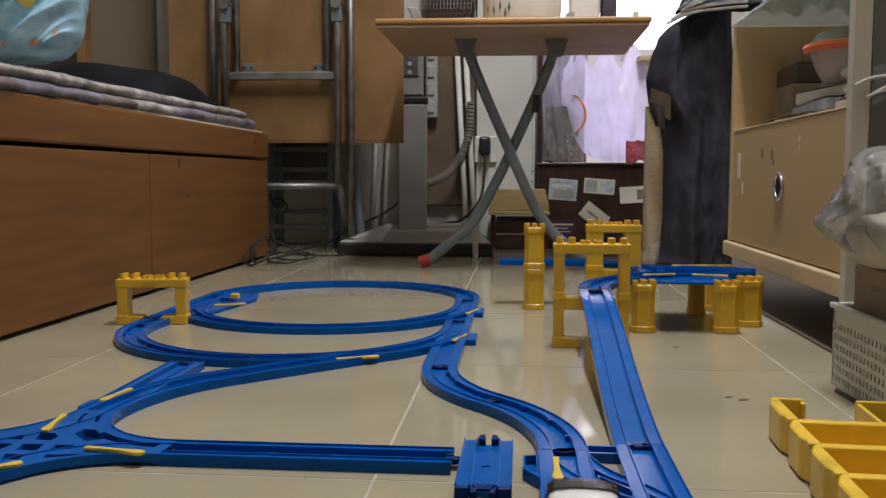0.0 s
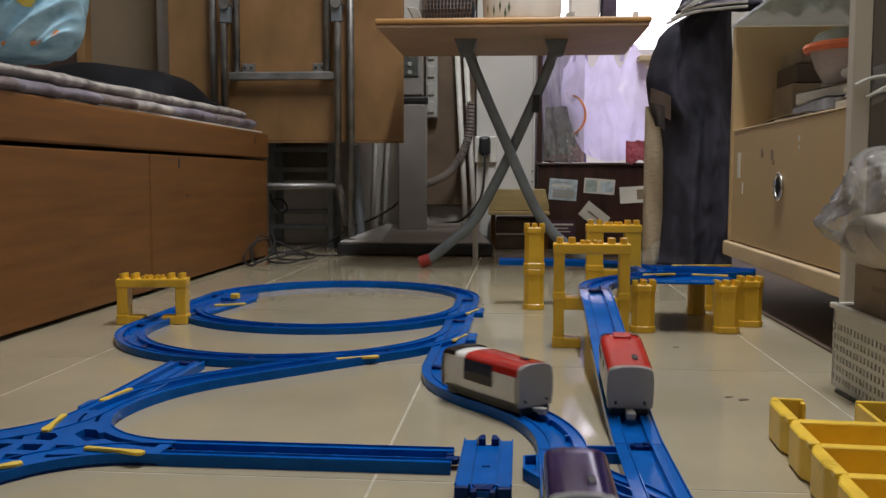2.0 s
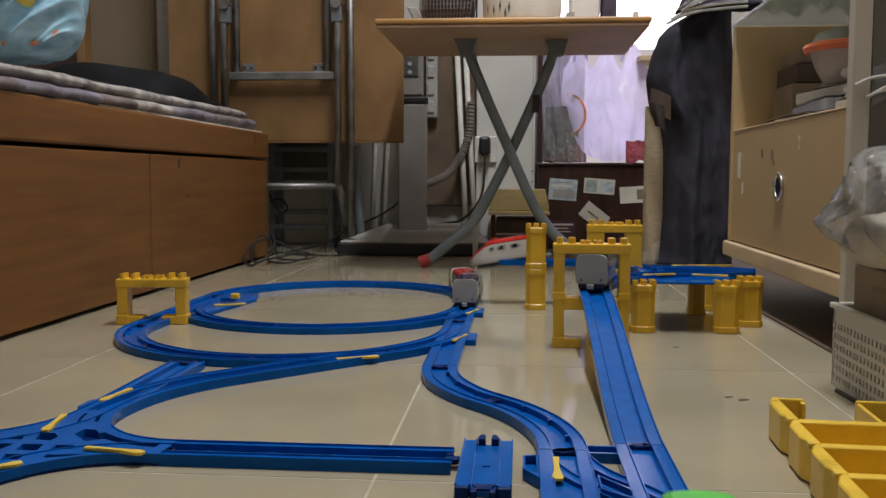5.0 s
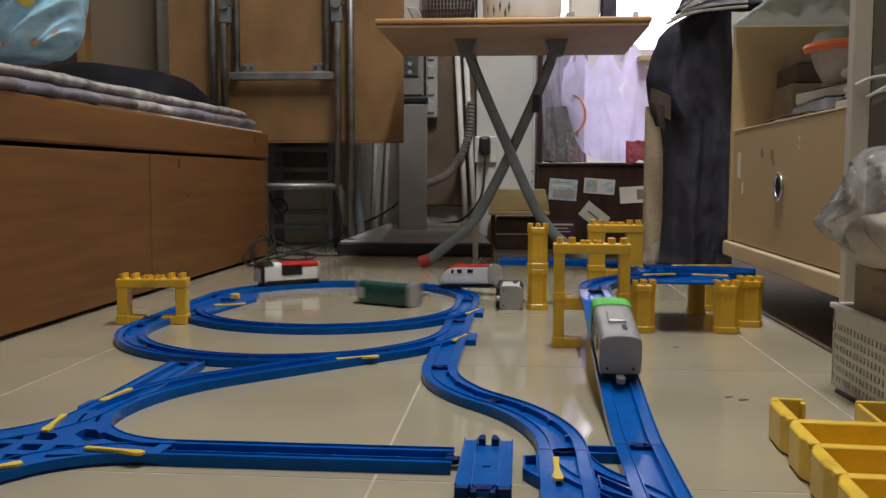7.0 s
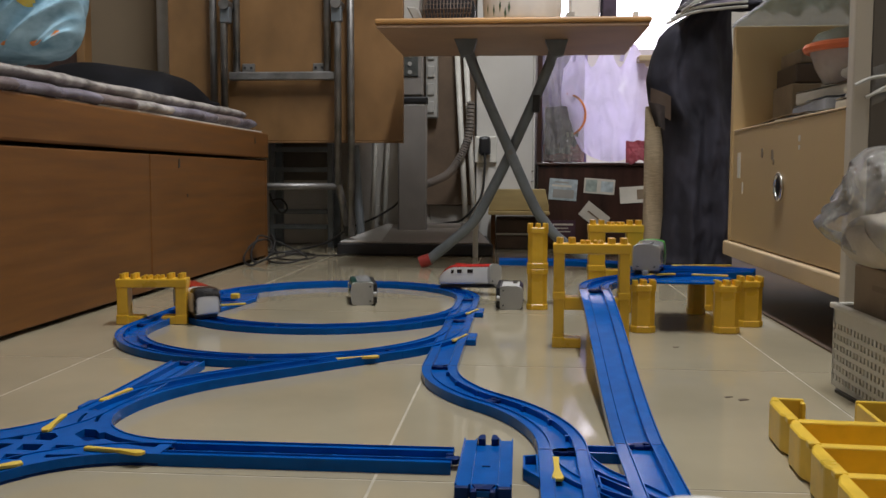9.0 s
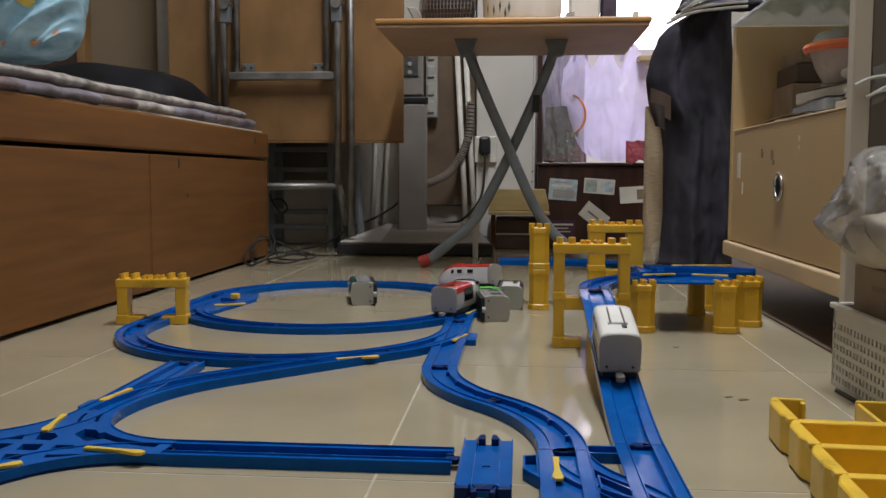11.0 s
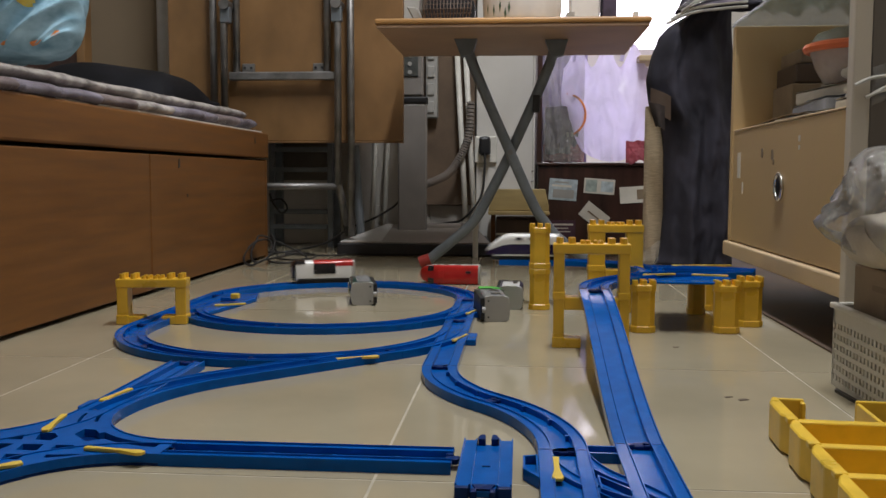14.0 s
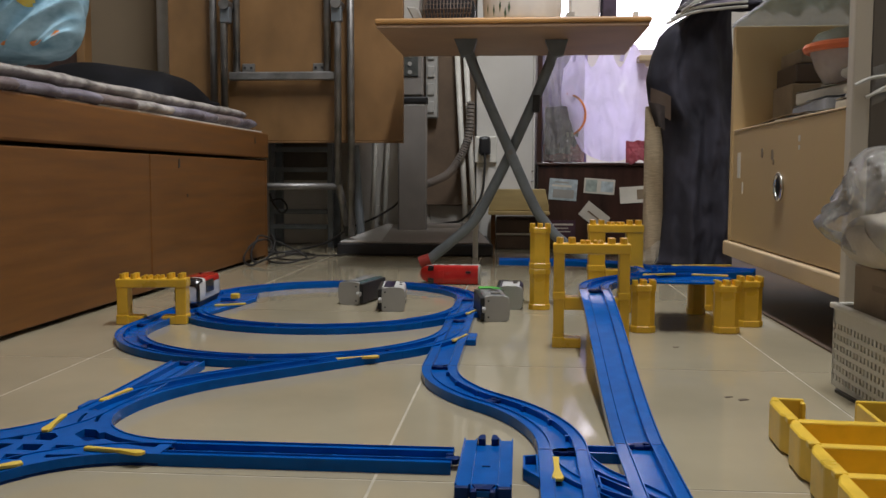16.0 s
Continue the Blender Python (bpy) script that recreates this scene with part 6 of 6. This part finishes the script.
# ---- what moves ----
def stand(c, fwd, up):
    """The pose of a car off its rails: the middle of its body, the way its nose points and the way its roof points."""
    y = Vector(fwd).normalized()
    x = y.cross(Vector(up)).normalized()
    z = x.cross(y)
    o = Vector(c) - y * 0.059 - z * 0.022
    return Matrix(((x.x, y.x, z.x, o.x), (x.y, y.y, z.y, o.y), (x.z, y.z, z.z, o.z), (0, 0, 0, 1)))


def motions():
    main, up = Way(WAY_MAIN, True), Way(WAY_UP, True)
    end = 16.0
    # white and red car: along the main line, then round the inner loop
    walk(CARS["a"], along(main, [(0, 1.59), (0.9, 1.785), (1.2, 1.842), (1.5, 1.905), (1.8, 1.957), (2.1, 2.027), (2.4, 2.088), (2.7, 2.168), (3.0, 2.252), (3.3, 2.325), (3.6, 2.40), (3.8, 2.472), (4.0, 2.525),
                                 (4.2, 2.592), (6.4, 3.097), (7.0, 3.214), (7.5, 3.31), (8.4, 3.455), (8.7, 3.53), (9.0, 3.635), (9.2, 3.70), (10.3, 3.97), (11.4, 4.215), (11.7, 4.255), (12.0, 4.30), (12.3, 4.36), (12.5, 4.395),
                                 (12.9, 4.455), (13.6, 4.605), (14.3, 4.765), (15.0, 4.89), (15.6, 4.985), (16.0, 5.06)]))
    # purple-roofed car: follows, then is knocked over
    b_rest = stand((-0.024, 1.532, 0.0192), (0.06, 1, 0), (1, -0.06, 0))
    b_rest2 = stand((-0.015, 1.529, 0.0192), (0.02, 1, 0), (1, -0.02, 0))
    walk(CARS["b"], along(main, [(0, 0.9), (2.1, 1.715), (2.4, 1.812), (2.7, 1.91), (3.0, 2.013), (3.3, 2.135), (3.6, 2.265), (3.8, 2.346), (4.0, 2.397), (4.2, 2.466), (5.0, 2.68)])
         + [(5.3, stand((-0.05, 1.51, 0.035), (-0.1, 1, 0), (0.75, 0.05, 0.7))), (5.6, b_rest), (6.65, b_rest), (6.85, b_rest2), (end, b_rest2)])
    # red-roofed car: up the ramp, off the open end, later pushed over
    c_rest = stand((-0.094, 1.675, 0.031), (-0.86, 0.50, -0.07), (0.03, 0.12, 1))
    c_end = stand((-0.138, 1.82, 0.0192), (-1, 0.03, 0), (0, -1, 0.03))
    walk(CARS["c"], along(up, [(0, 1.37), (0.9, 1.655), (1.2, 1.75), (1.5, 1.85), (1.8, 1.935), (2.1, 2.013), (2.4, 2.103), (2.7, 2.199), (3.0, 2.325), (3.3, 2.42), (3.7, 2.51), (4.1, 2.64), (4.2, 2.665), (4.9, 2.86)])
         + [(5.1, stand((-0.055, 1.56, 0.08), (-1, 0.05, -0.35), (-0.35, 0, 1))), (5.25, stand((-0.075, 1.60, 0.05), (-1, 0.15, -0.2), (-0.2, 0, 1))), (5.5, c_rest), (11.5, c_rest),
            (12.0, stand((-0.108, 1.675, 0.037), (-0.97, 0.22, -0.04), (0.02, 0.3, 1))), (12.3, stand((-0.13, 1.715, 0.038), (-1, 0.12, 0.0), (0, 0.9, 0.45))),
            (12.5, stand((-0.135, 1.76, 0.033), (-1, 0.08, 0.0), (0, 1, -0.25))), (12.7, stand((-0.135, 1.79, 0.035), (-1, 0.06, 0), (0, 0.5, -0.86))),
            (12.9, stand((-0.136, 1.805, 0.03), (-1, 0.05, 0), (0, -0.45, -0.89))), (13.1, c_end), (end, c_end)])
    # green car: flies off the end and slides over the floor
    g_rest = stand((-0.269, 1.553, 0.0192), (-0.22, 0.975, 0), (-0.975, -0.22, 0))
    g_hit = stand((-0.266, 1.556, 0.0192), (0.04, 1, 0), (-1, 0.04, 0))
    g_end = stand((-0.267, 1.556, 0.0192), (0.2, 0.98, 0), (-0.98, 0.2, 0))
    walk(CARS["g"], along(up, [(0, 0.65), (3.0, 1.63), (3.5, 1.83), (3.6, 1.87), (3.8, 1.935), (4.0, 1.997), (4.2, 2.061), (6.4, 2.885)])
         + [(6.5, stand((-0.02, 1.55, 0.098), (-1, 0, -0.08), (-0.08, 0, 1))), (6.6, stand((-0.048, 1.55, 0.096), (-1, 0, -0.18), (-0.18, 0, 1))), (6.7, stand((-0.069, 1.535, 0.060), (-0.87, -0.05, -0.5), (-0.5, -0.1, 0.86))),
            (6.8, stand((-0.13, 1.52, 0.036), (-1, 0.0, -0.04), (0, -0.25, 1))), (6.9, stand((-0.175, 1.51, 0.03), (-0.98, 0.2, 0), (-0.1, -0.75, 0.65))), (7.0, stand((-0.222, 1.51, 0.02), (-0.9, 0.44, 0), (-0.44, -0.9, 0))),
            (7.1, stand((-0.252, 1.535, 0.0192), (-0.6, 0.8, 0), (-0.8, -0.6, 0))), (7.25, g_rest), (14.75, g_rest), (14.9, g_hit), (15.1, g_hit), (15.5, g_end), (end, g_end)])
    # silver car
    d_rest = stand((-0.044, 1.4025, 0.0192), (-0.14, 0.99, 0), (0.99, 0.14, 0))
    walk(CARS["d"], along(up, [(0, 0.35), (6.3, 1.895), (6.4, 1.922), (6.7, 1.992), (7.0, 2.067), (7.3, 2.13), (7.5, 2.17), (8.1, 2.322), (8.3, 2.391), (8.8, 2.50), (9.1, 2.60), (9.2, 2.63), (10.1, 2.885)])
         + [(10.25, stand((-0.03, 1.55, 0.096), (-1, -0.05, -0.12), (-0.12, 0, 1))), (10.4, stand((-0.055, 1.53, 0.07), (-0.8, 0.1, -0.55), (-0.3, 0.2, 0.8))), (10.55, stand((-0.05, 1.47, 0.04), (-0.5, 0.8, -0.1), (0.6, 0.3, 0.7))),
            (10.75, stand((-0.035, 1.41, 0.02), (-0.1, 1, 0), (1, 0.1, 0.1))), (10.95, d_rest), (end, d_rest)])
    # white and purple car
    e_rest = stand((-0.208, 1.489, 0.0192), (-0.10, 1, 0), (1, 0.10, 0))
    walk(CARS["e"], along(up, [(0, 0.0), (9.0, 1.597), (9.2, 1.645), (11.3, 2.142), (11.4, 2.165), (12.1, 2.319), (12.5, 2.42), (12.8, 2.485), (13.2, 2.62), (13.7, 2.74), (14.0, 2.87), (14.1, 2.90)])
         + [(14.2, stand((-0.02, 1.55, 0.101), (-1, 0, -0.05), (-0.05, -0.1, 1))), (14.3, stand((-0.042, 1.55, 0.103), (-1, 0, -0.22), (-0.2, -0.25, 0.95))), (14.4, stand((-0.052, 1.53, 0.072), (-0.76, -0.05, -0.62), (-0.55, -0.4, 0.75))),
            (14.5, stand((-0.074, 1.51, 0.046), (-0.88, 0.1, -0.42), (-0.3, -0.6, 0.6))), (14.6, stand((-0.115, 1.50, 0.029), (-0.95, 0.3, 0), (0.1, -0.3, 0.95))), (14.7, stand((-0.165, 1.49, 0.027), (-0.75, 0.66, 0), (0.5, 0.5, 0.7))),
            (14.8, stand((-0.19, 1.49, 0.021), (-0.4, 0.92, 0), (0.9, 0.38, 0.15))), (14.9, e_rest), (end, e_rest)])
    # piers nudged by the falling cars
    t0 = PIERS["tower"].matrix_basis.copy()
    walk(PIERS["tower"], [(0, t0), (4.4, t0), (5.6, Matrix.Translation((0.0055, 0, 0)) @ t0), (9.6, Matrix.Translation((0.0055, 0, 0)) @ t0), (10.9, Matrix.Translation((0.008, 0, 0)) @ t0), (end, Matrix.Translation((0.009, 0, 0)) @ t0)])
    b0 = PIERS["back"].matrix_basis.copy()
    walk(PIERS["back"], [(0, b0), (4.0, b0), (6.0, Matrix.Translation((0.003, 0, 0)) @ b0), (end, Matrix.Translation((0.003, 0, 0)) @ b0)])


lay_tiles(floor_ob)
motions()
